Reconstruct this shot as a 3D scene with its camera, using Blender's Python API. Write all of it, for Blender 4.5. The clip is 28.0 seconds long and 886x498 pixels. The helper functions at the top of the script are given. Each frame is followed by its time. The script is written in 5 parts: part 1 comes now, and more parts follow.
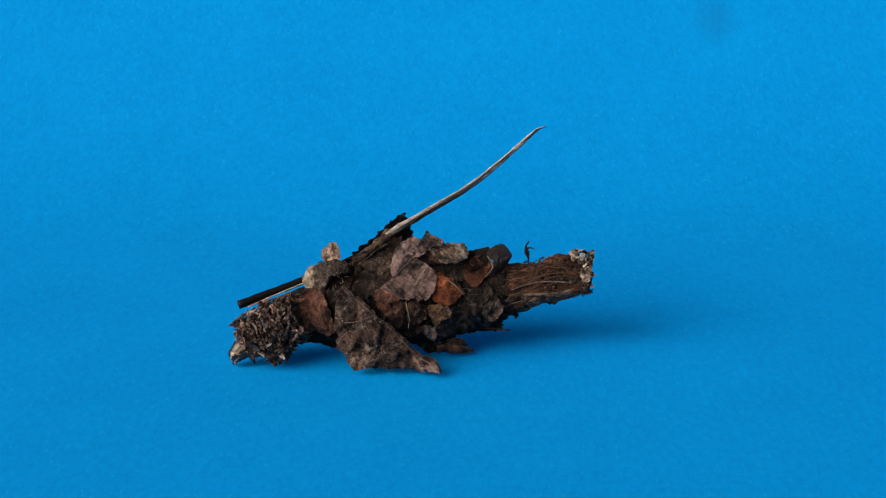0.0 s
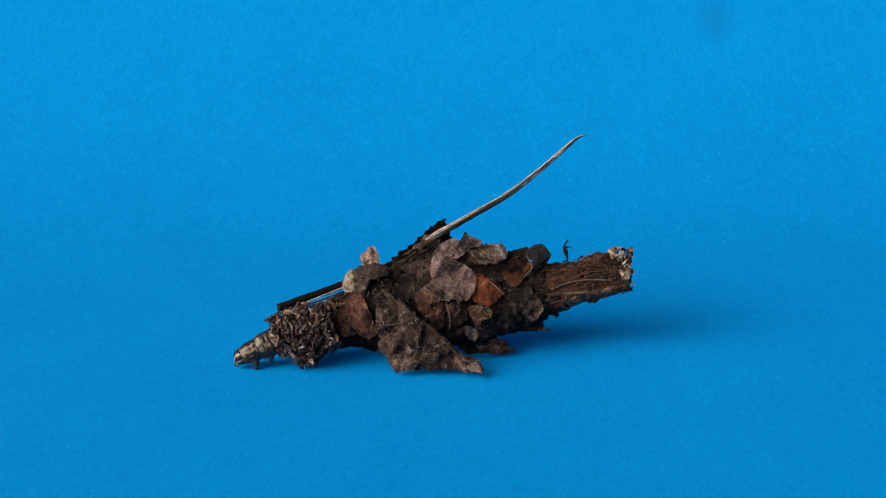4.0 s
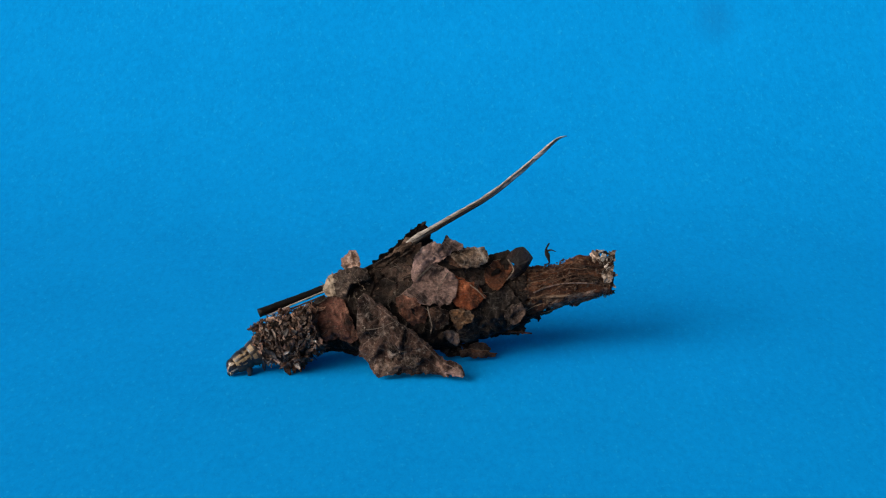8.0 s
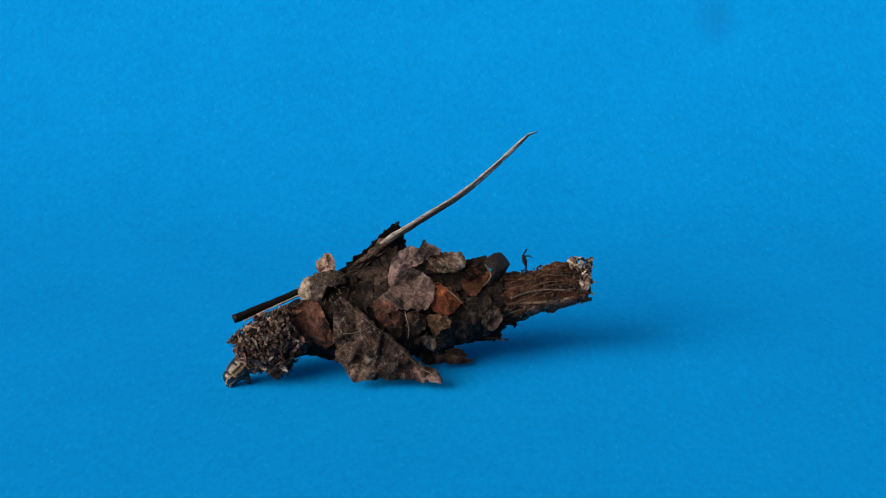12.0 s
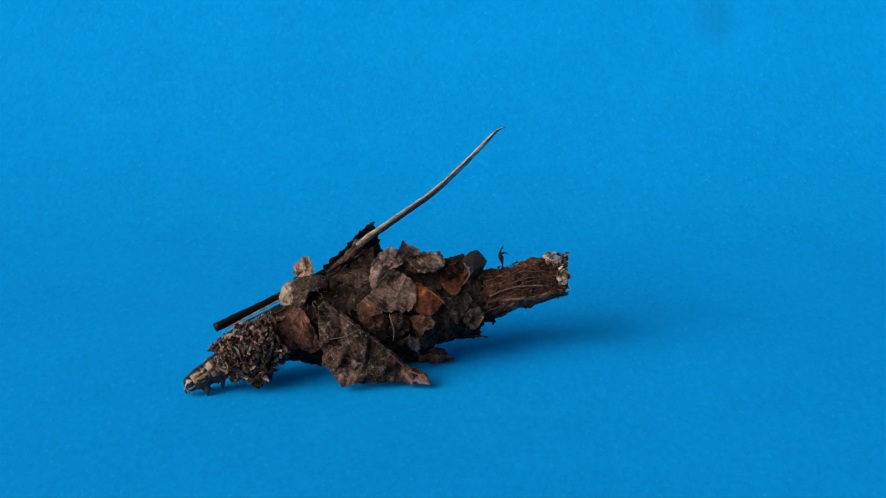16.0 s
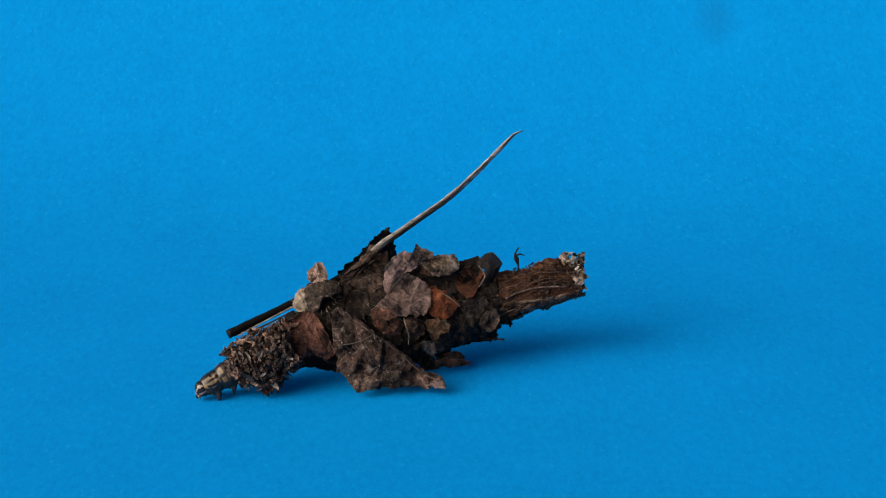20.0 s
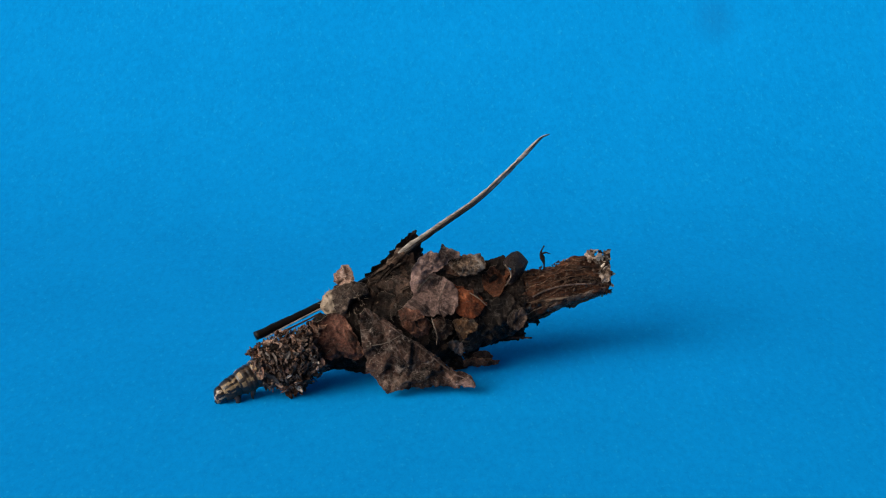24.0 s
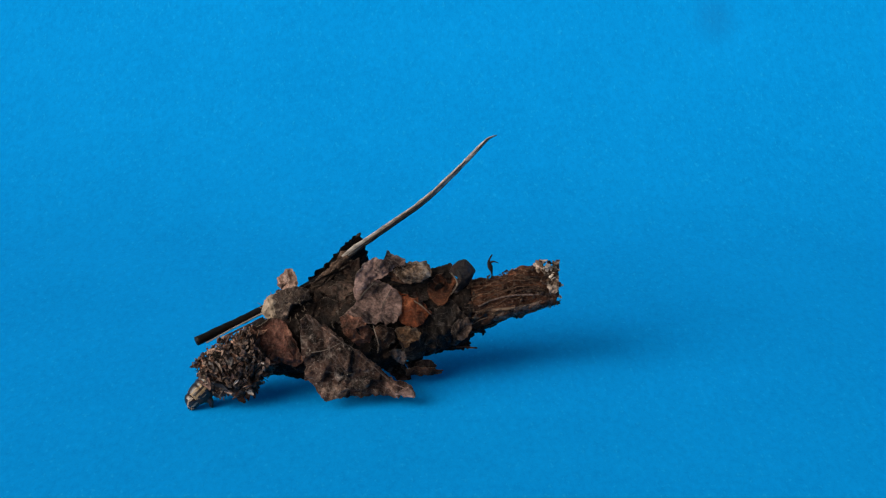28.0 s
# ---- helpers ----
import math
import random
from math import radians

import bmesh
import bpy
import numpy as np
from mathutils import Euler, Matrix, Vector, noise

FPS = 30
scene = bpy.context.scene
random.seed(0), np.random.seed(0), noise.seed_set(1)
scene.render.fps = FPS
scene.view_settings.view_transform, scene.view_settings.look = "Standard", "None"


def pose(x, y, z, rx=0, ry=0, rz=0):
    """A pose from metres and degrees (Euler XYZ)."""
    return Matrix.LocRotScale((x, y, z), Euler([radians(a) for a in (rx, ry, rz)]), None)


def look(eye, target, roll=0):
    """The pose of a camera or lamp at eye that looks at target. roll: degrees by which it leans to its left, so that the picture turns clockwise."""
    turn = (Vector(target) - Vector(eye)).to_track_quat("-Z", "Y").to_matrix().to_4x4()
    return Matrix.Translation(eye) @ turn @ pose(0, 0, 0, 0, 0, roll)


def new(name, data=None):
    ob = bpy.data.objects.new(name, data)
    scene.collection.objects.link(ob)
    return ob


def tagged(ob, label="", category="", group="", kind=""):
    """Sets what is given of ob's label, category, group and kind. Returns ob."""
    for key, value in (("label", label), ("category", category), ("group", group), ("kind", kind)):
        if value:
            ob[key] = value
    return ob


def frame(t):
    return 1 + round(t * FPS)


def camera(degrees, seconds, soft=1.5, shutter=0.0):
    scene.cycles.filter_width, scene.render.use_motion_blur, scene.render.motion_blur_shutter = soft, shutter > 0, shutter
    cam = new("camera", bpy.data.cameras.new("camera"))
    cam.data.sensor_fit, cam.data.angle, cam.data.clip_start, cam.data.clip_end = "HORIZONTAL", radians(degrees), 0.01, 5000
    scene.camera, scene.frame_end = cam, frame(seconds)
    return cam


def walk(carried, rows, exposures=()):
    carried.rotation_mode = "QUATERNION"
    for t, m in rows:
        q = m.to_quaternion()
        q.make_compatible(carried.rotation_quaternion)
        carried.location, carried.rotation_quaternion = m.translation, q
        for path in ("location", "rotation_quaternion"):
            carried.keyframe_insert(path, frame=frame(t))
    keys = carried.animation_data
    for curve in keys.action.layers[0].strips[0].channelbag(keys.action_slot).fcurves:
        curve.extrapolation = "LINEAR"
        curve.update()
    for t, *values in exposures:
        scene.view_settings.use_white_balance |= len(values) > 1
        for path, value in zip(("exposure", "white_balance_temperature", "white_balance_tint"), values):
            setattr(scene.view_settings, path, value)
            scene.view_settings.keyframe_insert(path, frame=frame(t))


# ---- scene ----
# A bagworm caterpillar drags its leaf-covered case over a sheet of blue paper.

# ---- camera ----
cam = camera(27, 28.0, soft=1.15, shutter=0.5)
walk(cam, [(0.0, pose(0, -0.165, 0.072, 70, 0, 0)), (28.0, pose(0, -0.165, 0.072, 70, 0, 0))])

# ---- light: an overcast window-side daylight, low from the left ----
SUN_AZ, SUN_EL = 243.0, 27.0   # where the light comes from: degrees clockwise from +y, and height
world = bpy.data.worlds.new("sky")
scene.world = world
world.use_nodes = True
wn = world.node_tree.nodes
sky = wn.new("ShaderNodeTexSky")
sky.sky_type = 'NISHITA'
sky.sun_disc = False
sky.sun_elevation = radians(SUN_EL)
sky.sun_rotation = radians(SUN_AZ)
sky.air_density, sky.dust_density, sky.ozone_density = 0.35, 10.0, 0.2
wn["Background"].inputs[1].default_value = 0.082
world.node_tree.links.new(sky.outputs[0], wn["Background"].inputs[0])
az, el = radians(SUN_AZ), radians(SUN_EL)
sun_from = Vector((math.sin(az) * math.cos(el), math.cos(az) * math.cos(el), math.sin(el)))
sun = new("sun", bpy.data.lights.new("sun", 'SUN'))
sun.data.energy, sun.data.angle, sun.data.color = 2.4, radians(54), (1.0, 0.935, 0.84)
sun.matrix_world = look(sun_from, (0, 0, 0))
scene.view_settings.exposure = 0.29

MM = 0.001


# ---- materials ----
def material(name):
    m = bpy.data.materials.new(name)
    m.use_nodes = True
    t = m.node_tree
    return m, t, t.nodes["Principled BSDF"]


def noise_node(t, scale, detail=4.0, rough=0.6, stretch=None, distort=0.0):
    co = t.nodes.new("ShaderNodeTexCoord")
    n = t.nodes.new("ShaderNodeTexNoise")
    n.inputs["Scale"].default_value = scale
    n.inputs["Detail"].default_value = detail
    n.inputs["Roughness"].default_value = rough
    n.inputs["Distortion"].default_value = distort
    if stretch:
        mp = t.nodes.new("ShaderNodeMapping")
        mp.inputs["Scale"].default_value = stretch
        t.links.new(co.outputs["Object"], mp.inputs["Vector"])
        t.links.new(mp.outputs[0], n.inputs["Vector"])
    else:
        t.links.new(co.outputs["Object"], n.inputs["Vector"])
    return n.outputs["Fac"]


def ramp(t, fac, stops):
    r = t.nodes.new("ShaderNodeValToRGB")
    r.color_ramp.elements[0].position, r.color_ramp.elements[0].color = stops[0][0], (*stops[0][1], 1)
    r.color_ramp.elements[1].position, r.color_ramp.elements[1].color = stops[-1][0], (*stops[-1][1], 1)
    for p, c in stops[1:-1]:
        r.color_ramp.elements.new(p).color = (*c, 1)
    t.links.new(fac, r.inputs[0])
    return r.outputs[0]


def blend(t, fac, a, b, mode='MIX'):
    m = t.nodes.new("ShaderNodeMix")
    m.data_type, m.blend_type = 'RGBA', mode
    for sock, v in ((m.inputs[0], fac), (m.inputs[6], a), (m.inputs[7], b)):
        if isinstance(v, (float, int)):
            sock.default_value = v
        elif isinstance(v, tuple):
            sock.default_value = (*v, 1)
        else:
            t.links.new(v, sock)
    return m.outputs[2]


def bump(t, bsdf, height, strength, distance):
    b = t.nodes.new("ShaderNodeBump")
    b.inputs["Strength"].default_value = strength
    b.inputs["Distance"].default_value = distance
    t.links.new(height, b.inputs["Height"])
    t.links.new(b.outputs[0], bsdf.inputs["Normal"])


def dry_leaf(name, dark, mid, light, rough=0.75, spots=0.6, pale=(0.42, 0.36, 0.30), dust=0.35, coarse=0.6, along=None):
    """Weathered leaf: blotches, a net of fine veins, pale flecks, dark specks and a dusty film in patches."""
    m, t, b = material(name)
    big = noise_node(t, 430, 7, 0.66, along, 0.8)
    fine = noise_node(t, 4200 if along is None else 3000, 5, 0.75, along)
    speck = noise_node(t, 2200, 4, 0.6)
    tone = lambda c, k: (c[0] * k * 1.16, c[1] * k * 1.02, c[2] * k * 0.97)
    col = ramp(t, big, [(0.40, tone(dark, 0.4)), (0.50, tone(mid, 0.82)), (0.58, tone(mid, 1.3)), (0.66, tone(light, 1.45))])
    lo, hi = 1 - 0.8 * coarse, 1 + 1.5 * coarse
    grain = ramp(t, fine, [(0.30, (lo, lo, lo)), (0.50, (0.9, 0.9, 0.9)), (0.70, (hi, hi, hi))])
    col = blend(t, 1.0, col, grain, 'MULTIPLY')
    # vein net
    co = t.nodes.new("ShaderNodeTexCoord")
    net = t.nodes.new("ShaderNodeTexVoronoi")
    net.feature = 'DISTANCE_TO_EDGE'
    net.inputs["Scale"].default_value = 1100
    t.links.new(co.outputs["Object"], net.inputs["Vector"])
    line = ramp(t, net.outputs["Distance"], [(0.0, (0.20, 0.20, 0.20)), (0.06, (0, 0, 0))])
    col = blend(t, line, col, blend(t, 0.5, light, pale))
    film = ramp(t, noise_node(t, 800, 6, 0.7, along, 1.2), [(0.56, (0, 0, 0)), (0.70, (dust, dust, dust))])
    col = blend(t, film, col, pale)
    fleck = ramp(t, noise_node(t, 4400, 3, 0.6, None, 0.5), [(0.64, (0, 0, 0)), (0.70, (dust, dust, dust))])
    col = blend(t, fleck, col, pale)
    mask = ramp(t, speck, [(0.36, (spots, spots, spots)), (0.45, (0, 0, 0))])
    col = blend(t, mask, col, (0.008, 0.006, 0.005))
    t.links.new(col, b.inputs["Base Color"])
    b.inputs["Roughness"].default_value = rough * 0.8
    b.inputs["Specular IOR Level"].default_value = 0.3 if rough < 0.5 else 0.14
    bump(t, b, noise_node(t, 2100, 6, 0.7, along), 1.0, 0.00046)
    return m


def plain_dry(name, a, c, scale=1500, rough=0.8, stretch=None, spec=0.3, depth=0.0001):
    m, t, b = material(name)
    n = noise_node(t, scale, 5, 0.65, stretch)
    t.links.new(ramp(t, n, [(0.3, a), (0.7, c)]), b.inputs["Base Color"])
    b.inputs["Roughness"].default_value = rough
    b.inputs["Specular IOR Level"].default_value = spec
    bump(t, b, n, 0.6, depth)
    return m


def crumb_material(name, stops):
    """Chips of frass, bark and leaf: each chip has a colour of its own."""
    m, t, b = material(name)
    info = t.nodes.new("ShaderNodeObjectInfo")
    col = ramp(t, info.outputs["Random"], stops)
    fine = noise_node(t, 2200, 4, 0.7)
    col = blend(t, 1.0, col, ramp(t, fine, [(0.28, (0.18, 0.18, 0.18)), (0.72, (1.7, 1.7, 1.7))]), 'MULTIPLY')
    t.links.new(col, b.inputs["Base Color"])
    b.inputs["Roughness"].default_value = 0.5
    b.inputs["Specular IOR Level"].default_value = 0.45
    bump(t, b, fine, 0.6, 0.0001)
    return m


def island_material(name, stops, rough=0.75):
    m, t, b = material(name)
    geo = t.nodes.new("ShaderNodeNewGeometry")
    col = ramp(t, geo.outputs["Random Per Island"], stops)
    fine = noise_node(t, 2600, 4, 0.7)
    col = blend(t, 1.0, col, ramp(t, fine, [(0.25, (0.5, 0.5, 0.5)), (0.75, (1.4, 1.4, 1.4))]), 'MULTIPLY')
    t.links.new(col, b.inputs["Base Color"])
    b.inputs["Roughness"].default_value = rough
    b.inputs["Specular IOR Level"].default_value = 0.3
    return m


def paper_material():
    """Bright blue craft paper: fine fibre grain, faint cloudy wash and one dull stain."""
    m, t, b = material("blue_paper")
    grain = noise_node(t, 1500, 5, 0.85, (1.0, 0.5, 0.5))
    cloud = noise_node(t, 60, 3, 0.5)
    patch = noise_node(t, 350, 4, 0.65, (1.0, 0.5, 0.5))
    col = ramp(t, cloud, [(0.3, (0.0003, 0.238, 0.636)), (0.7, (0.0005, 0.255, 0.672))])
    col = blend(t, 1.0, col, ramp(t, grain, [(0.34, (0.775, 0.888, 0.922)), (0.66, (1.345, 1.12, 1.073))]), 'MULTIPLY')
    col = blend(t, 1.0, col, ramp(t, patch, [(0.3, (0.95, 0.975, 0.98)), (0.7, (1.04, 1.02, 1.015))]), 'MULTIPLY')
    fleck = ramp(t, noise_node(t, 2400, 2, 0.5, (1.0, 0.45, 0.45)), [(0.62, (0, 0, 0)), (0.72, (0.3, 0.3, 0.3))])
    col = blend(t, fleck, col, (0.02, 0.42, 0.80))
    # the stain: a long soft blot
    co = t.nodes.new("ShaderNodeTexCoord")
    mp = t.nodes.new("ShaderNodeMapping")
    mp.inputs["Location"].default_value = (-0.0376, -0.0855, 0)
    wob = t.nodes.new("ShaderNodeVectorMath")
    wob.operation = 'MULTIPLY'
    wob.inputs[1].default_value = (1 / 0.0036, 1 / 0.0062, 0)
    ln = t.nodes.new("ShaderNodeVectorMath")
    ln.operation = 'LENGTH'
    t.links.new(co.outputs["Object"], mp.inputs["Vector"])
    t.links.new(mp.outputs[0], wob.inputs[0])
    t.links.new(wob.outputs[0], ln.inputs[0])
    stain = ramp(t, ln.outputs["Value"], [(0.15, (0.30, 0.30, 0.30)), (1.0, (0, 0, 0))])
    col = blend(t, stain, col, (0.006, 0.12, 0.36))
    t.links.new(col, b.inputs["Base Color"])
    b.inputs["Roughness"].default_value = 0.9
    b.inputs["Specular IOR Level"].default_value = 0.03
    bump(t, b, grain, 0.35, 0.00006)
    return m


PAPER = paper_material()
TABLE = plain_dry("table_wood", (0.25, 0.17, 0.10), (0.36, 0.25, 0.15), 30, 0.5, (1, 8, 8))
L_GREY = dry_leaf("grey_mauve_leaf", (0.0704, 0.0502, 0.0449), (0.1478, 0.1074, 0.0959), (0.2112, 0.1602, 0.1443), 0.7, 0.4, (0.38, 0.32, 0.28), 0.3, 0.4)
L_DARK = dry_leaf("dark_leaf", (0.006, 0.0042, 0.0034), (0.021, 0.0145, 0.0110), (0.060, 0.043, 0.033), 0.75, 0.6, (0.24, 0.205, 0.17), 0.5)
L_BARK = dry_leaf("bark_strip", (0.018, 0.0120, 0.0082), (0.060, 0.042, 0.030), (0.150, 0.112, 0.084), 0.85, 0.7, (0.30, 0.245, 0.195), 0.5, 0.8, (0.35, 1.0, 1.0))
L_SILKY = dry_leaf("silk_and_bark", (0.030, 0.020, 0.0135), (0.20, 0.160, 0.122), (0.62, 0.56, 0.49), 0.9, 0.7, (0.66, 0.61, 0.54), 0.5)
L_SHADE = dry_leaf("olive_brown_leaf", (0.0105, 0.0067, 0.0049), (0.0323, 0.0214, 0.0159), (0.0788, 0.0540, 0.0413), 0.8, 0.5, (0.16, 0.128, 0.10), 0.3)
L_FRONT = dry_leaf("mottled_leaf", (0.0110, 0.0066, 0.0050), (0.0420, 0.0262, 0.0203), (0.1080, 0.0745, 0.0600), 0.65, 0.35, (0.36, 0.30, 0.258), 0.6, 0.5)
L_RED = dry_leaf("red_brown_leaf", (0.0136, 0.0063, 0.0047), (0.0510, 0.0225, 0.0161), (0.1232, 0.0629, 0.0467), 0.7, 0.6, (0.28, 0.18, 0.14), 0.35)
L_ORANGE = dry_leaf("orange_leaf", (0.062, 0.0185, 0.0070), (0.145, 0.043, 0.0165), (0.215, 0.084, 0.0378), 0.6, 0.45, (0.34, 0.17, 0.09), 0.2, 0.5)
L_TAN = dry_leaf("tan_leaf", (0.0216, 0.0102, 0.0057), (0.0576, 0.0300, 0.0171), (0.1140, 0.0660, 0.0414), 0.7, 0.5, (0.30, 0.24, 0.19), 0.3)
L_CHOC = dry_leaf("chocolate_leaf", (0.006, 0.0030, 0.0022), (0.013, 0.0062, 0.0045), (0.024, 0.0122, 0.0087), 0.45, 0.3, (0.09, 0.065, 0.05), 0.15)
# black leaf and bark; also put in hollows in place of shade
L_BLACK = dry_leaf("black_leaf_and_shade", (0.0060, 0.0044, 0.0034), (0.0125, 0.0090, 0.0068), (0.030, 0.0218, 0.0165), 0.8, 0.5, (0.07, 0.058, 0.046), 0.3)
L_SOOT = dry_leaf("sooty_leaf", (0.0043, 0.0034, 0.0028), (0.0110, 0.0085, 0.0068), (0.0357, 0.0289, 0.0238), 0.8, 0.6, (0.22, 0.19, 0.165), 0.5)
L_STRIP = dry_leaf("grey_brown_leaf", (0.0306, 0.0225, 0.0180), (0.0765, 0.0567, 0.0459), (0.1530, 0.1197, 0.0990), 0.75, 0.6, (0.34, 0.29, 0.25), 0.5)
# lighter brown for the lit part of the olive-brown leaf
L_LIT = dry_leaf("lit_brown_leaf", (0.0182, 0.0119, 0.0087), (0.0490, 0.0336, 0.0259), (0.0980, 0.0728, 0.0581), 0.75, 0.6, (0.26, 0.21, 0.175), 0.4)
L_OCHRE = dry_leaf("ochre_leaf", (0.0397, 0.0206, 0.0093), (0.1047, 0.0600, 0.0289), (0.1806, 0.1193, 0.0679), 0.7, 0.5, (0.36, 0.28, 0.2), 0.3)
L_RUST = dry_leaf("rust_leaf", (0.0326, 0.0142, 0.0087), (0.0762, 0.0359, 0.0234), (0.1197, 0.0664, 0.0457), 0.7, 0.4, (0.32, 0.22, 0.17), 0.3)
L_RUSSET = dry_leaf("russet_leaf", (0.0272, 0.0099, 0.0044), (0.0782, 0.0299, 0.0139), (0.1360, 0.0612, 0.0326), 0.6, 0.4, (0.30, 0.19, 0.13), 0.25, 0.6)
L_PINK = dry_leaf("pale_pink_leaf", (0.1782, 0.1089, 0.0792), (0.3069, 0.2228, 0.1782), (0.3762, 0.3069, 0.2623), 0.7, 0.5, (0.78, 0.68, 0.6), 0.4, 0.6)
L_FUZZ = dry_leaf("woolly_leaf", (0.0612, 0.0428, 0.0283), (0.1530, 0.1163, 0.0826), (0.2831, 0.2295, 0.1721), 0.9, 0.5, (0.52, 0.46, 0.39), 0.6)
BODY = dry_leaf("bark_crust", (0.004, 0.003, 0.0024), (0.0115, 0.0078, 0.0056), (0.030, 0.020, 0.0145), 0.85, 0.7, (0.10, 0.08, 0.06), 0.25)
TAIL = dry_leaf("rusty_bark", (0.0062, 0.0026, 0.0014), (0.0371, 0.0154, 0.0074), (0.0926, 0.0460, 0.0241), 0.75, 0.6, (0.34, 0.245, 0.165), 0.5, 0.8, (0.16, 1.0, 1.0))
SILK = plain_dry("pale_silk", (0.10, 0.078, 0.057), (0.33, 0.262, 0.195), 1700, 0.95, None, 0.1, 0.00014)
GREYSILK = dry_leaf("grey_silk", (0.0170, 0.0129, 0.0102), (0.0510, 0.0399, 0.0319), (0.1148, 0.0935, 0.0756), 0.9, 0.7, (0.30, 0.26, 0.215), 0.4)
WHITE_SILK = plain_dry("white_silk", (0.045, 0.033, 0.024), (0.56, 0.50, 0.43), 3200, 0.9, None, 0.2, 0.0002)
STEM = plain_dry("black_stem", (0.0018, 0.0015, 0.0014), (0.0060, 0.0048, 0.0042), 900, 0.5, (0.45, 5.4, 5.4), 0.12)
STRAW = plain_dry("grey_straw", (0.09, 0.078, 0.066), (0.52, 0.48, 0.43), 900, 0.6, (0.5, 2.5, 2.5), 0.4)
STRAW_EDGE = plain_dry("dark_straw_edge", (0.008, 0.0065, 0.0055), (0.055, 0.042, 0.032), 1200, 0.6)
VEIN = plain_dry("pale_vein", (0.06, 0.046, 0.035), (0.17, 0.14, 0.11), 1500)
TORN = plain_dry("torn_leaf_edge", (0.05, 0.036, 0.026), (0.22, 0.175, 0.135), 1300)
CRUMB = crumb_material("frass_chips", [(0.0, (0.006, 0.0042, 0.0034)), (0.34, (0.028, 0.0165, 0.0120)), (0.64, (0.105, 0.061, 0.043)),
                                       (0.85, (0.17, 0.105, 0.075)), (0.93, (0.30, 0.235, 0.185)), (1.0, (0.46, 0.39, 0.33))])
RED_CRUMB = crumb_material("red_chips", [(0.0, (0.012, 0.006, 0.004)), (0.5, (0.080, 0.036, 0.021)), (0.85, (0.17, 0.085, 0.052)), (1.0, (0.26, 0.15, 0.10))])
COLLAR_DUST = island_material("collar_dust", [(0.0, (0.014, 0.0092, 0.007)), (0.5, (0.062, 0.037, 0.026)), (0.85, (0.13, 0.085, 0.063)), (1.0, (0.26, 0.20, 0.155))])
DEBRIS = island_material("debris", [(0.0, (0.009, 0.006, 0.0045)), (0.55, (0.030, 0.017, 0.0100)), (0.93, (0.078, 0.047, 0.028)), (1.0, (0.19, 0.14, 0.095))])
FIBRE = island_material("fibres", [(0.0, (0.012, 0.006, 0.004)), (0.55, (0.050, 0.023, 0.012)), (0.9, (0.11, 0.062, 0.034)), (1.0, (0.22, 0.155, 0.10))])
HEAD_DARK = plain_dry("head_shell", (0.005, 0.0036, 0.0028), (0.022, 0.0150, 0.0105), 1800, 0.2, None, 0.5, 0.00004)
HEAD_PALE = plain_dry("head_bands", (0.13, 0.095, 0.065), (0.33, 0.27, 0.205), 1800, 0.25, None, 0.5, 0.00004)
PLATE = plain_dry("tan_plate", (0.075, 0.048, 0.024), (0.27, 0.19, 0.102), 1700, 0.5, None, 0.35, 0.00004)
PLATE_DARK = plain_dry("dark_stripe", (0.004, 0.0030, 0.0024), (0.014, 0.0098, 0.0070), 1500, 0.3, None, 0.5, 0.00004)
FLESH = plain_dry("brown_skin", (0.013, 0.0080, 0.0050), (0.056, 0.035, 0.021), 1400, 0.6, None, 0.4)
LEG = plain_dry("horny_leg", (0.008, 0.005, 0.0036), (0.045, 0.028, 0.018), 1500, 0.35, None, 0.5)


# ---- building helpers ----
def finish(name, bm, mats, parent=None, label="", smooth=True):
    bmesh.ops.recalc_face_normals(bm, faces=bm.faces)
    me = bpy.data.meshes.new(name)
    bm.to_mesh(me)
    bm.free()
    for m in (mats if isinstance(mats, (list, tuple)) else [mats]):
        me.materials.append(m)
    if smooth:
        me.polygons.foreach_set("use_smooth", [True] * len(me.polygons))
    ob = new(name, me)
    ob.parent = parent
    if label:
        ob["label"] = label
    return ob


def part(name, bm, mats, parent, label="", smooth=True):
    return finish(name, bm, mats, parent, label, smooth)


def fbm(x, y, z, octaves=3):
    v, a = 0.0, 1.0
    for k in range(octaves):
        v += a * noise.noise((x, y, z))
        x, y, z, a = x * 2.1 + 7, y * 2.1 + 3, z * 2.1 + 5, a * 0.5
    return v


# the case's core: (x, z of the axis, radius), millimetres in the case's own space
STATIONS = [(-13.12, 3.89, 1.97), (-10.16, 4.04, 2.52), (-6.9, 4.35, 3.09), (-3.64, 4.98, 3.65), (-0.32, 5.16, 3.59), (3.08, 5.48, 3.13), (6.5, 6.19, 2.7), (9.26, 7.1, 2.14), (11.99, 8.24, 2), (15.88, 9.09, 1.72)]
SX = [s[0] for s in STATIONS]

AY_X, AY_Y = (-13.5, -9.0, 0.0, 7.0, 15.7), (-3.2, -1.7, -0.3, 1.2, 1.5)
LEAN = 0.25


def axis_y(x):
    return float(np.interp(x, AY_X, AY_Y))


def core(x):
    """Axis height and radius of the core at x."""
    return float(np.interp(x, SX, [s[1] for s in STATIONS])), float(np.interp(x, SX, [s[2] for s in STATIONS]))


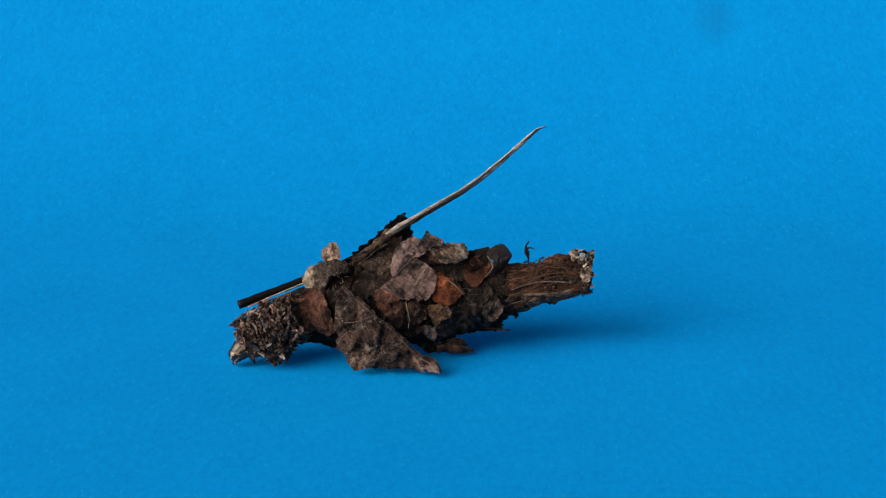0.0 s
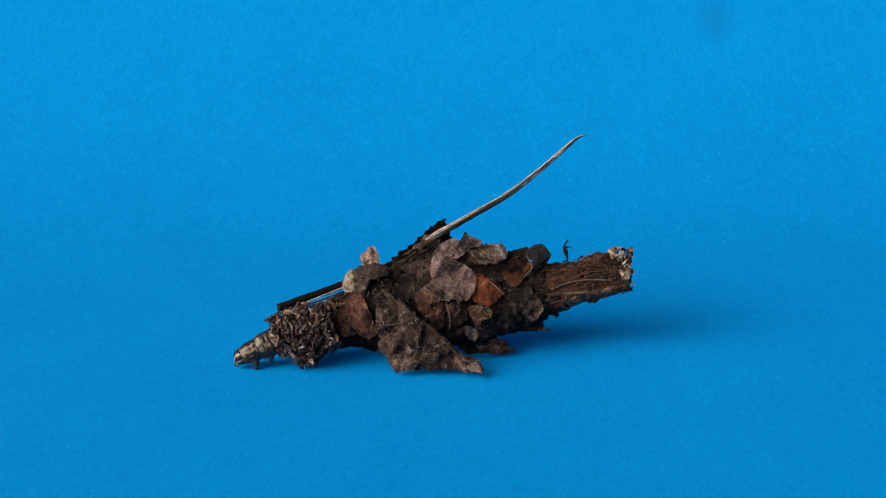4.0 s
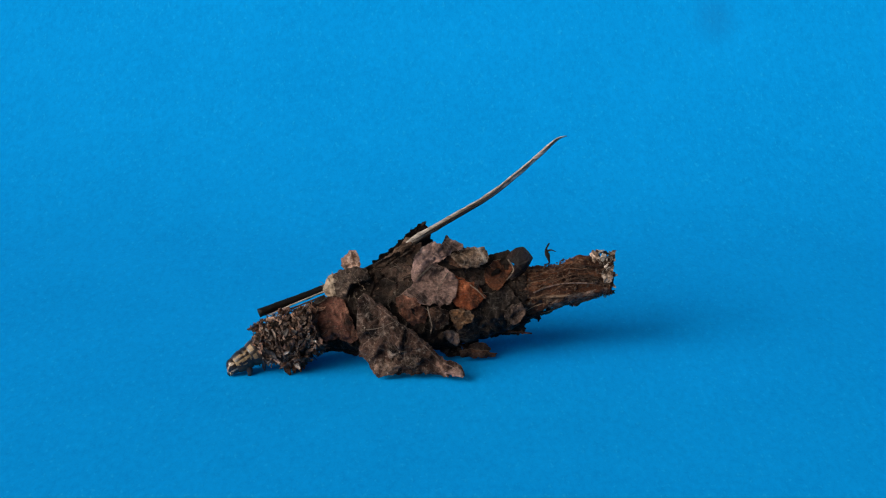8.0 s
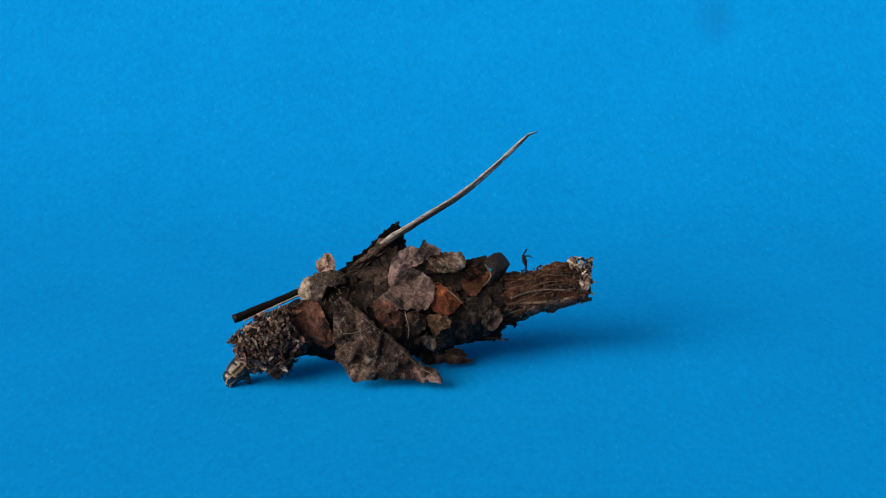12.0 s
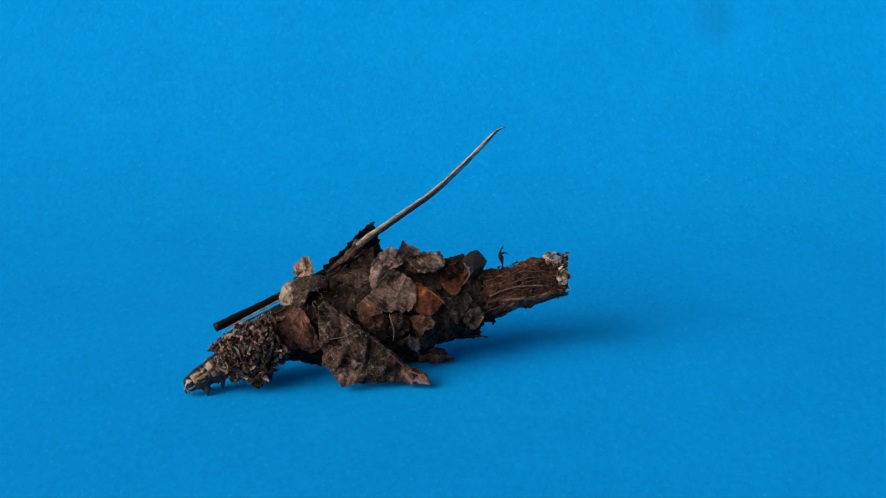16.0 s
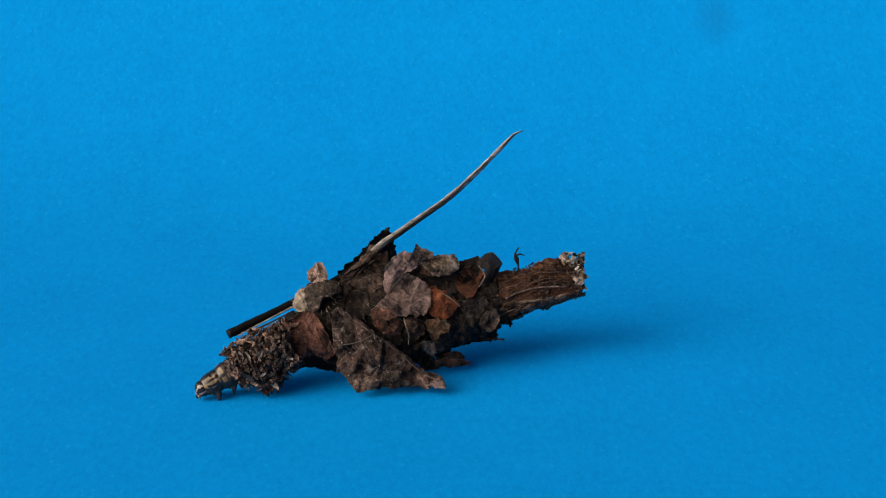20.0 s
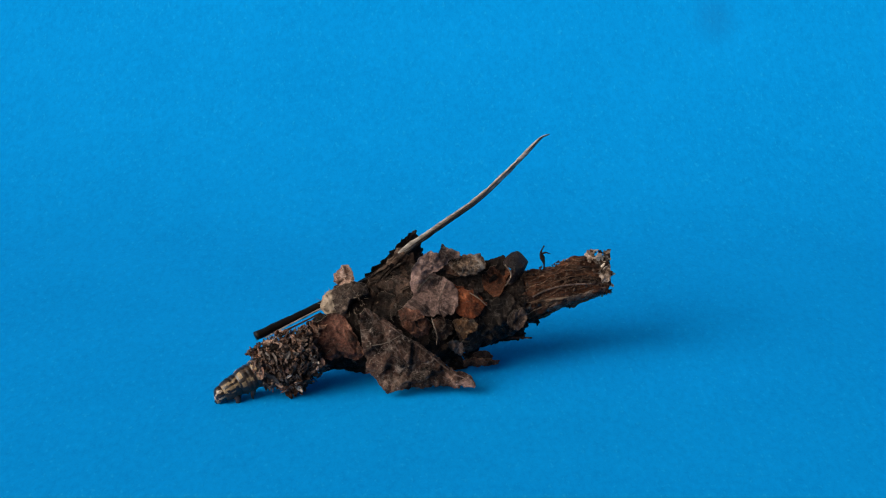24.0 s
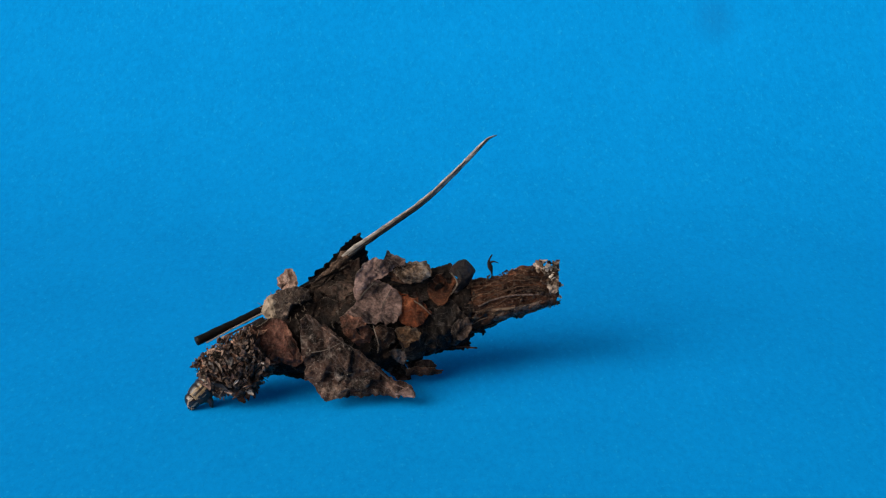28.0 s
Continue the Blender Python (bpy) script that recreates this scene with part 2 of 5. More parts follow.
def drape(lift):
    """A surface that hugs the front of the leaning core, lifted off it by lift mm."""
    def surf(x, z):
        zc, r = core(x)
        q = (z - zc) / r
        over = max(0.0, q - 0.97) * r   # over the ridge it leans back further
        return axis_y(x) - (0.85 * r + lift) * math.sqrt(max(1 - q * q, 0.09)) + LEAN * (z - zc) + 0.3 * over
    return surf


def upright(dy):
    return lambda x, z: axis_y(x) + dy


def front_flap(lift):
    """The big flap that slopes out from the case and foots on the paper."""
    return lambda x, z: -8.3 + 0.56 * z - 0.1 * (x + 4) - 0.5 * math.sin(math.pi * min(max(z / 8, 0), 1)) - lift


def rod_y(x):
    """Depth and height of the stem's line at x."""
    return -2.2 + 0.43 * (x + 18)


def rod_z(x):
    return 4.05 + 0.482 * (x + 18)


def beside_rod(d):
    return lambda x, z: rod_y(x) + d


def stem_fold(x, z):
    """From the stem down and forwards to the core."""
    return rod_y(x) - 0.45 - 0.6 * max(rod_z(x) - z, -0.3)


def roof(x, z):
    """A hollow slope from the front of the core back up to the stem."""
    low = 6.6 + 0.1 * (x + 6)
    f = (z - low) / max(rod_z(x) - 0.6 - low, 1.2)
    front = drape(0.3)(x, low)
    return front + (rod_y(x) - 0.6 - front) * max(-0.3, min(f, 1.2)) ** 1.0 + 0.5 * math.sin(math.pi * max(0.0, min(f, 1.0)))


def leaf_scrap(outline, surf, mat, label, parent, dome=0.3, crinkle=0.22, tilt=(0, 0), thick=0.09, ragged=0.11, curl=0.0, name="leaf_scrap", seed=0, pale_rim=True):
    """A brittle scrap of dry leaf: ragged outline, crinkled and domed sheet with thickness."""
    pts = []
    cut = [Vector(p) for p in outline]
    outline = []
    for a, b in zip(cut, cut[1:] + cut[:1]):   # corners worn round
        outline += [a.lerp(b, 0.1), a.lerp(b, 0.9)]
    n = len(outline)
    for i in range(n):
        a, b = Vector(outline[i]), Vector(outline[(i + 1) % n])
        k = max(2, int((b - a).length / 0.14))
        for j in range(k):
            p = a.lerp(b, j / k)
            q = Vector((noise.noise((p.x * 2.3, p.y * 2.3, seed)), noise.noise((p.x * 2.3 + 9, p.y * 2.3, seed))))
            q += 0.8 * Vector((noise.noise((p.x * 5, p.y * 5, seed + 4)), noise.noise((p.x * 5, p.y * 5 + 5, seed + 4))))
            q += 0.35 * Vector((noise.noise((p.x * 11, p.y * 11, seed + 7)), noise.noise((p.x * 11, p.y * 11 + 5, seed + 7))))
            pts.append(p + q * ragged)
    c = sum(pts, Vector((0, 0))) / len(pts)
    size = max((p - c).length for p in pts)
    rings = max(5, min(24, int(size / 0.17)))
    bm = bmesh.new()
    sheets = []
    for side in (0, 1):
        def vert(p, f):
            y = surf(p.x, p.y) - dome * (1 - f * f) - curl * f ** 4 - tilt[0] * (p.x - c.x) / size - tilt[1] * (p.y - c.y) / size
            y += crinkle * (1.3 * fbm(p.x * 0.55, p.y * 0.55, seed * 1.7) + 0.5 * (1 - 2 * abs(noise.noise((p.x * 1.1, p.y * 1.1, seed)))) + 0.14 * fbm(p.x * 2.3, p.y * 2.3, seed * 2.3 + 8) + 0.16 * (1 - 2 * abs(noise.noise((p.x * 2.7, p.y * 2.7, seed + 3)))))
            return bm.verts.new((p.x * MM, (y + side * thick * (1.15 - 0.5 * f)) * MM, p.y * MM))
        rows = [[vert(c, 0.0)]]
        for r in range(1, rings + 1):
            f = r / rings
            rows.append([vert(c + (p - c) * f, f) for p in pts])
        m = len(pts)
        for i in range(m):
            bm.faces.new((rows[0][0], rows[1][i], rows[1][(i + 1) % m]))
        for r in range(1, rings):
            for i in range(m):
                bm.faces.new((rows[r][i], rows[r + 1][i], rows[r + 1][(i + 1) % m], rows[r][(i + 1) % m]))
        sheets.append(rows[-1])
    m = len(pts)
    for i in range(m):
        bm.faces.new((sheets[0][i], sheets[1][i], sheets[1][(i + 1) % m], sheets[0][(i + 1) % m])).material_index = 1
    for rim in sheets:   # a crisp torn rim
        for i in range(m):
            e = bm.edges.get((rim[i], rim[(i + 1) % m]))
            if e:
                e.smooth = False
    return part(name, bm, [mat, TORN if pale_rim else mat], parent, label)


def smooth_path(points, step=0.35):
    """Points along a Catmull-Rom curve through the given ones, in mm."""
    ps = [Vector(p) for p in points]
    ps = [ps[0] * 2 - ps[1]] + ps + [ps[-1] * 2 - ps[-2]]
    out = []
    for i in range(1, len(ps) - 2):
        a, b, c, d = ps[i - 1:i + 3]
        k = max(2, int((c - b).length / step))
        for j in range(k):
            t = j / k
            out.append(0.5 * ((2 * b) + (c - a) * t + (2 * a - 5 * b + 4 * c - d) * t * t + (3 * b - a - 3 * c + d) * t ** 3))
    out.append(ps[-2])
    return out


def tube_into(bm, path, radius, sides=8, flat=1.0, wobble=0.0, seed=0, up=Vector((0, -1, 0)), mat=0):
    """A tube along path (mm). radius: number or function of 0..1; flat squeezes it along up."""
    rings = []
    for i, p in enumerate(path):
        f = i / (len(path) - 1)
        d = (path[min(i + 1, len(path) - 1)] - path[max(i - 1, 0)]).normalized()
        s = d.cross(up).normalized()
        u = s.cross(d).normalized()
        r = radius(f) if callable(radius) else radius
        ring = []
        for k in range(sides):
            a = 2 * math.pi * k / sides
            w = 1 + wobble * noise.noise((p.x * 1.5 + math.cos(a), p.y + math.sin(a), p.z * 1.5 + seed))
            ring.append(bm.verts.new((p + (s * math.cos(a) + u * math.sin(a) * flat) * r * w) * MM))
        rings.append(ring)
    for a, b in zip(rings, rings[1:]):
        for k in range(sides):
            f = bm.faces.new((a[k], a[(k + 1) % sides], b[(k + 1) % sides], b[k]))
            f.material_index = mat
    for ring in (rings[0], rings[-1]):
        bm.faces.new(ring).material_index = mat
    return rings


def tube(name, points, radius, mat, parent, label="", sides=8, flat=1.0, wobble=0.12, seed=0, step=0.3):
    bm = bmesh.new()
    tube_into(bm, smooth_path(points, step), radius, sides, flat, wobble, seed)
    return part(name, bm, mat, parent, label)


def chip_into(bm, m, size, seed, thin=0.4, sub=1):
    """An irregular chip of bark or leaf."""
    r = bmesh.ops.create_icosphere(bm, subdivisions=sub, radius=1.0)
    for v in r["verts"]:
        p = v.co.copy()
        k = 1 + 0.75 * noise.noise((p.x * 1.3 + seed * 3.1, p.y * 1.3, p.z * 1.3)) + 0.3 * noise.noise((p.x * 3 + seed, p.y * 3, p.z * 3))
        p *= k
        p.z = p.z * thin + 0.35 * p.x * p.x * (1 if seed % 2 else -1) * thin
        p.y *= 0.62
        v.co = m @ (p * size)


def flake_into(bm, m, size, seed, bend=0.5):
    """A small torn flake: a bent, tapering sheet with thickness and an uneven outline."""
    rng = random.Random(seed)
    nu, nv = 5, 3
    w0, tip, twist = rng.uniform(0.35, 0.6), rng.uniform(0.1, 0.6), rng.uniform(-0.8, 0.8)
    sheets = []
    for side in (0, 1):
        rows = []
        for i in range(nu + 1):
            f = i / nu
            row = []
            for k in range(nv + 1):
                g = k / nv * 2 - 1
                w = w0 * (0.55 + 0.8 * math.sin(math.pi * (0.15 + 0.7 * f))) * (1 - (1 - tip) * f * f)
                x = (f - 0.5) * 2 + 0.18 * noise.noise((g * 2.0, seed * 1.7, f))
                y = g * w + 0.16 * noise.noise((f * 4.0, g, seed * 2.3))
                z = bend * (f - 0.4) ** 2 * 2 + 0.35 * g * g * w + twist * g * (f - 0.5) * 0.5 + 0.10 * noise.noise((f * 3, g * 3, seed))
                row.append(bm.verts.new(m @ (Vector((x, y, z + side * 0.13)) * size)))
            rows.append(row)
        for i in range(nu):
            for k in range(nv):
                bm.faces.new((rows[i][k], rows[i][k + 1], rows[i + 1][k + 1], rows[i + 1][k]))
        loop = rows[0] + [r[-1] for r in rows[1:-1]] + rows[-1][::-1] + [r[0] for r in rows[-2:0:-1]]
        sheets.append(loop)
    n = len(sheets[0])
    for i in range(n):
        bm.faces.new((sheets[0][i], sheets[1][i], sheets[1][(i + 1) % n], sheets[0][(i + 1) % n]))


def blob(name, centre, radii, mat, parent, label="", lumps=0.18, freq=1.2, seed=0, sub=4):
    bm = bmesh.new()
    r = bmesh.ops.create_icosphere(bm, subdivisions=sub, radius=1.0)
    for v in r["verts"]:
        d = v.co.normalized()
        k = 1 + lumps * fbm(d.x * freq * 1.6 + seed, d.y * freq * 1.6, d.z * freq * 1.6, 4)
        v.co = (Vector(centre) + Vector((d.x * radii[0], d.y * radii[1], d.z * radii[2])) * k) * MM
    return part(name, bm, mat, parent, label)


# ---- the paper and the table under it ----
def slab(name, w, d, h, z_top, mat, nx=1, ny=1):
    bm = bmesh.new()
    bmesh.ops.create_cube(bm, size=1.0)
    for v in bm.verts:
        v.co = (v.co.x * w, v.co.y * d, (v.co.z - 0.5) * h + z_top)
    bmesh.ops.bevel(bm, geom=bm.edges[:], offset=h * 0.2, segments=1, affect='EDGES')
    return finish(name, bm, mat, None, "", False)


def paper_rise(y):
    """The sheet lies flat and bends gently upwards towards its far end."""
    if y < 0.03:
        return 0.0
    y1 = 0.115
    return 4.8 * (min(y, y1) - 0.03) ** 2 + max(y - y1, 0) * 9.6 * (y1 - 0.03)


def build_paper():
    bm = bmesh.new()
    ys = [-0.35 + 0.02 * i for i in range(19)] + [0.03 + 0.004 * i for i in range(1, 26)] + [0.15 + 0.02 * i for i in range(6)]
    xs = [-0.42 + 0.84 * i / 12 for i in range(13)]
    for off in (0.0, -0.0004):
        rows = [[bm.verts.new((x, y, paper_rise(y) + off)) for x in xs] for y in ys]
        for a, b in zip(rows, rows[1:]):
            for k in range(12):
                bm.faces.new((a[k], a[k + 1], b[k + 1], b[k]))
    return finish("ground", bm, PAPER)


tagged(build_paper(), "bright blue matte craft paper lying flat on a table", "paper", kind="structure")
tagged(slab("table_top", 1.6, 1.2, 0.03, -0.0008, TABLE), "plain wooden table top under the blue paper", "table", kind="structure")

# ---- the case ----
case = tagged(new("bagworm_case"), "bagworm case of dry leaf scraps, bark crumbs and a straw", "bagworm case")


def build_core():
    def lathe(name, x0, x1, mat, label, rough, seed):
        bm = bmesh.new()
        nx, na = int((x1 - x0) / 0.16), 72
        rows = []
        for i in range(nx + 1):
            x = x0 + (x1 - x0) * i / nx
            zc, r = core(x)
            row = []
            for k in range(na):
                a = 2 * math.pi * k / na
                w = r + rough * (fbm(x * 0.5, math.cos(a) * r * 0.6, math.sin(a) * r * 0.6 + seed, 4) - 0.15)
                w += rough * 0.35 * noise.noise((x * 0.9, a * r * 3.2, seed))
                row.append(bm.verts.new((x * MM, (axis_y(x) + 0.85 * w * math.cos(a) + LEAN * w * math.sin(a)) * MM, max(zc + w * math.sin(a), 0.35) * MM)))
            rows.append(row)
        for p, q in zip(rows, rows[1:]):
            for k in range(na):
                bm.faces.new((p[k], p[(k + 1) % na], q[(k + 1) % na], q[k]))
        return bm, rows, name, mat, label

    bm, rows, name, mat, label = lathe("core", -13.4, 7.8, BODY, "dark crusted silk core of the case", 0.55, 1)
    bm.faces.new(rows[0])
    bm.faces.new(rows[-1])
    part(name, bm, mat, case, label)

    # the tail: an open bark-brown tube with a ragged mouth
    bm, rows, name, mat, label = lathe("tail_tube", 7.0, 16.0, TAIL, "rusty brown fibrous tail tube with an open ragged end", 0.5, 5)
    na = len(rows[0])
    rng = random.Random(4)
    for k, v in enumerate(rows[-1]):
        v.co.x += (0.35 * noise.noise((k * 0.35, 0, 2)) + 0.25 * noise.noise((k * 0.9, 3, 2))) * MM
    last = rows[-1]
    for depth, shrink in ((0.0, 0.78), (2.2, 0.6)):
        ring = []
        for v in last if depth == 0.0 else rows[-1]:
            x = 16.0 - depth
            zc, r = core(x)
            c = Vector((x * MM, axis_y(x) * MM, zc * MM))
            ring.append(bm.verts.new(Vector((v.co.x - depth * MM, c.y + (v.co.y - axis_y(16.0) * MM) * shrink, c.z + (v.co.z - core(16.0)[0] * MM) * shrink))))
        for k in range(na):
            bm.faces.new((last[k], last[(k + 1) % na], ring[(k + 1) % na], ring[k]))
        last = ring
    bm.faces.new(last)
    part(name, bm, mat, case, label)


build_core()


def on_core(x, a, out=0.0):
    """A point on the core's skin at angle a (0 towards +y, 90 up), and the outward direction."""
    zc, r = core(x)
    n = Vector((0, math.cos(a), math.sin(a)))
    return Vector((x, axis_y(x) + (0.85 * r + out) * math.cos(a) + LEAN * r * math.sin(a), zc + (r + out) * math.sin(a))), n


def chip_pose(p, n, rng, spread=0.7):
    z = (n + Vector((rng.uniform(-1, 1), rng.uniform(-1, 1), rng.uniform(-1, 1))) * spread).normalized()
    q = z.to_track_quat('Z', 'Y').to_matrix().to_4x4()
    return Matrix.Translation(Vector(p) * MM) @ q @ Matrix.Rotation(rng.uniform(0, 6.28), 4, 'Z')


def build_debris():
    """Crumbs caught all over the core and along the tail, too many to count."""
    rng = random.Random(11)
    bm = bmesh.new()
    for i in range(820):
        x = rng.uniform(-13, 15.3) if i < 420 else rng.uniform(6.5, 15.2)
        a = rng.uniform(0, 2 * math.pi)
        p, n = on_core(x, a, 0.1)
        if p.z < 0.5:
            continue
        size = (rng.uniform(0.05, 0.14) if i % 13 else rng.uniform(0.18, 0.28)) * MM
        if i % 4 == 0:
            chip_into(bm, chip_pose(p, n, rng, 1.0), size, i, rng.uniform(0.25, 0.6))
        else:
            flake_into(bm, chip_pose(p, n, rng, 0.6), size * 1.3, i, rng.uniform(0.2, 0.9))
    ob = part("crust_crumb", bm, DEBRIS, case, "tiny dark crumbs of soil and bark")
    ob["kind"] = "stuff"
    bm = bmesh.new()
    for i in range(84):
        x0 = rng.uniform(7.0, 13.0)
        ln = rng.uniform(0.8, 3.6)
        a = rng.uniform(radians(120), radians(300))
        drift = rng.uniform(-0.12, 0.12)
        path = []
        for k in range(9):
            x = min(x0 + ln * k / 8, 16.0)
            p, n = on_core(x, a + drift * k / 8 * 2 + 0.03 * math.sin(k * 0.9 + i), 0.10 + 0.10 * math.sin(k * 0.4 * math.pi + i) * (k / 8))
            path.append(p)
        tube_into(bm, path, lambda f, r=rng.uniform(0.018, 0.06): r * (1 - 0.6 * abs(2 * f - 1)), 4)
    ob = part("bark_fibre", bm, FIBRE, case, "thin frayed bark fibres along the tail")
    ob["kind"] = "stuff"


build_debris()


def build_tail_root():
    """Dark bark chips hanging under the root of the tail."""
    rng = random.Random(14)
    for i in range(20):
        p, n = on_core(rng.uniform(6.5, 10.4), radians(rng.uniform(215, 290)), rng.uniform(0.0, 0.35))
        bm = bmesh.new()
        chip_into(bm, chip_pose(p, n, rng, 0.9), rng.uniform(0.3, 0.62) * MM, i, rng.uniform(0.35, 0.6), 2)
        part("bark_chip", bm, L_BLACK if i % 3 else L_DARK, case)
    p, n = on_core(12.4, radians(262), 0.15)
    bm = bmesh.new()
    chip_into(bm, chip_pose(p, n, rng, 0.3), 0.42 * MM, 3, 0.8, 2)
    part("bark_chip", bm, L_BLACK, case)


build_tail_root()


def build_tail_mouth():
    """Pale frayed silk and bark crumbs round the open end of the tail."""
    rng = random.Random(21)
    for i in range(80):
        a = 2 * math.pi * i * 0.382 + rng.uniform(-0.1, 0.1)
        up = 0.9 < a % (2 * math.pi) < 2.3
        p, n = on_core(15.9, a, rng.uniform(-0.35, 0.15))
        p.x += rng.uniform(-0.5, 0.35) + (rng.uniform(-1.2, 0.2) if up else 0)
        p += n * (rng.uniform(0.0, 0.45) if up else 0)
        bm = bmesh.new()
        flake_into(bm, chip_pose(p, n, rng, 1.4), rng.uniform(0.2, 0.42) * MM, i, rng.uniform(0.3, 1.0))
        facing = math.cos(a) < 0.3
        light = (i % 5 < 3 and facing and math.sin(a) > -0.55) or i % 7 == 0
        part("rim_flake", bm, WHITE_SILK if light else (TAIL if i % 2 else L_DARK), case, "pale frayed silk flake" if light else "frayed bark flake")


build_tail_mouth()

# the stem with its straws and a black leaf: they rock together on the case
ROD = Vector((-10.5, 0.655, 6.855))


def rebase(ob):
    """Moves the part's origin to the point on which the stem rocks."""
    ob.data.transform(Matrix.Translation(ROD * -MM))
    ob.location = ROD * MM
    return ob


ROCKING = []

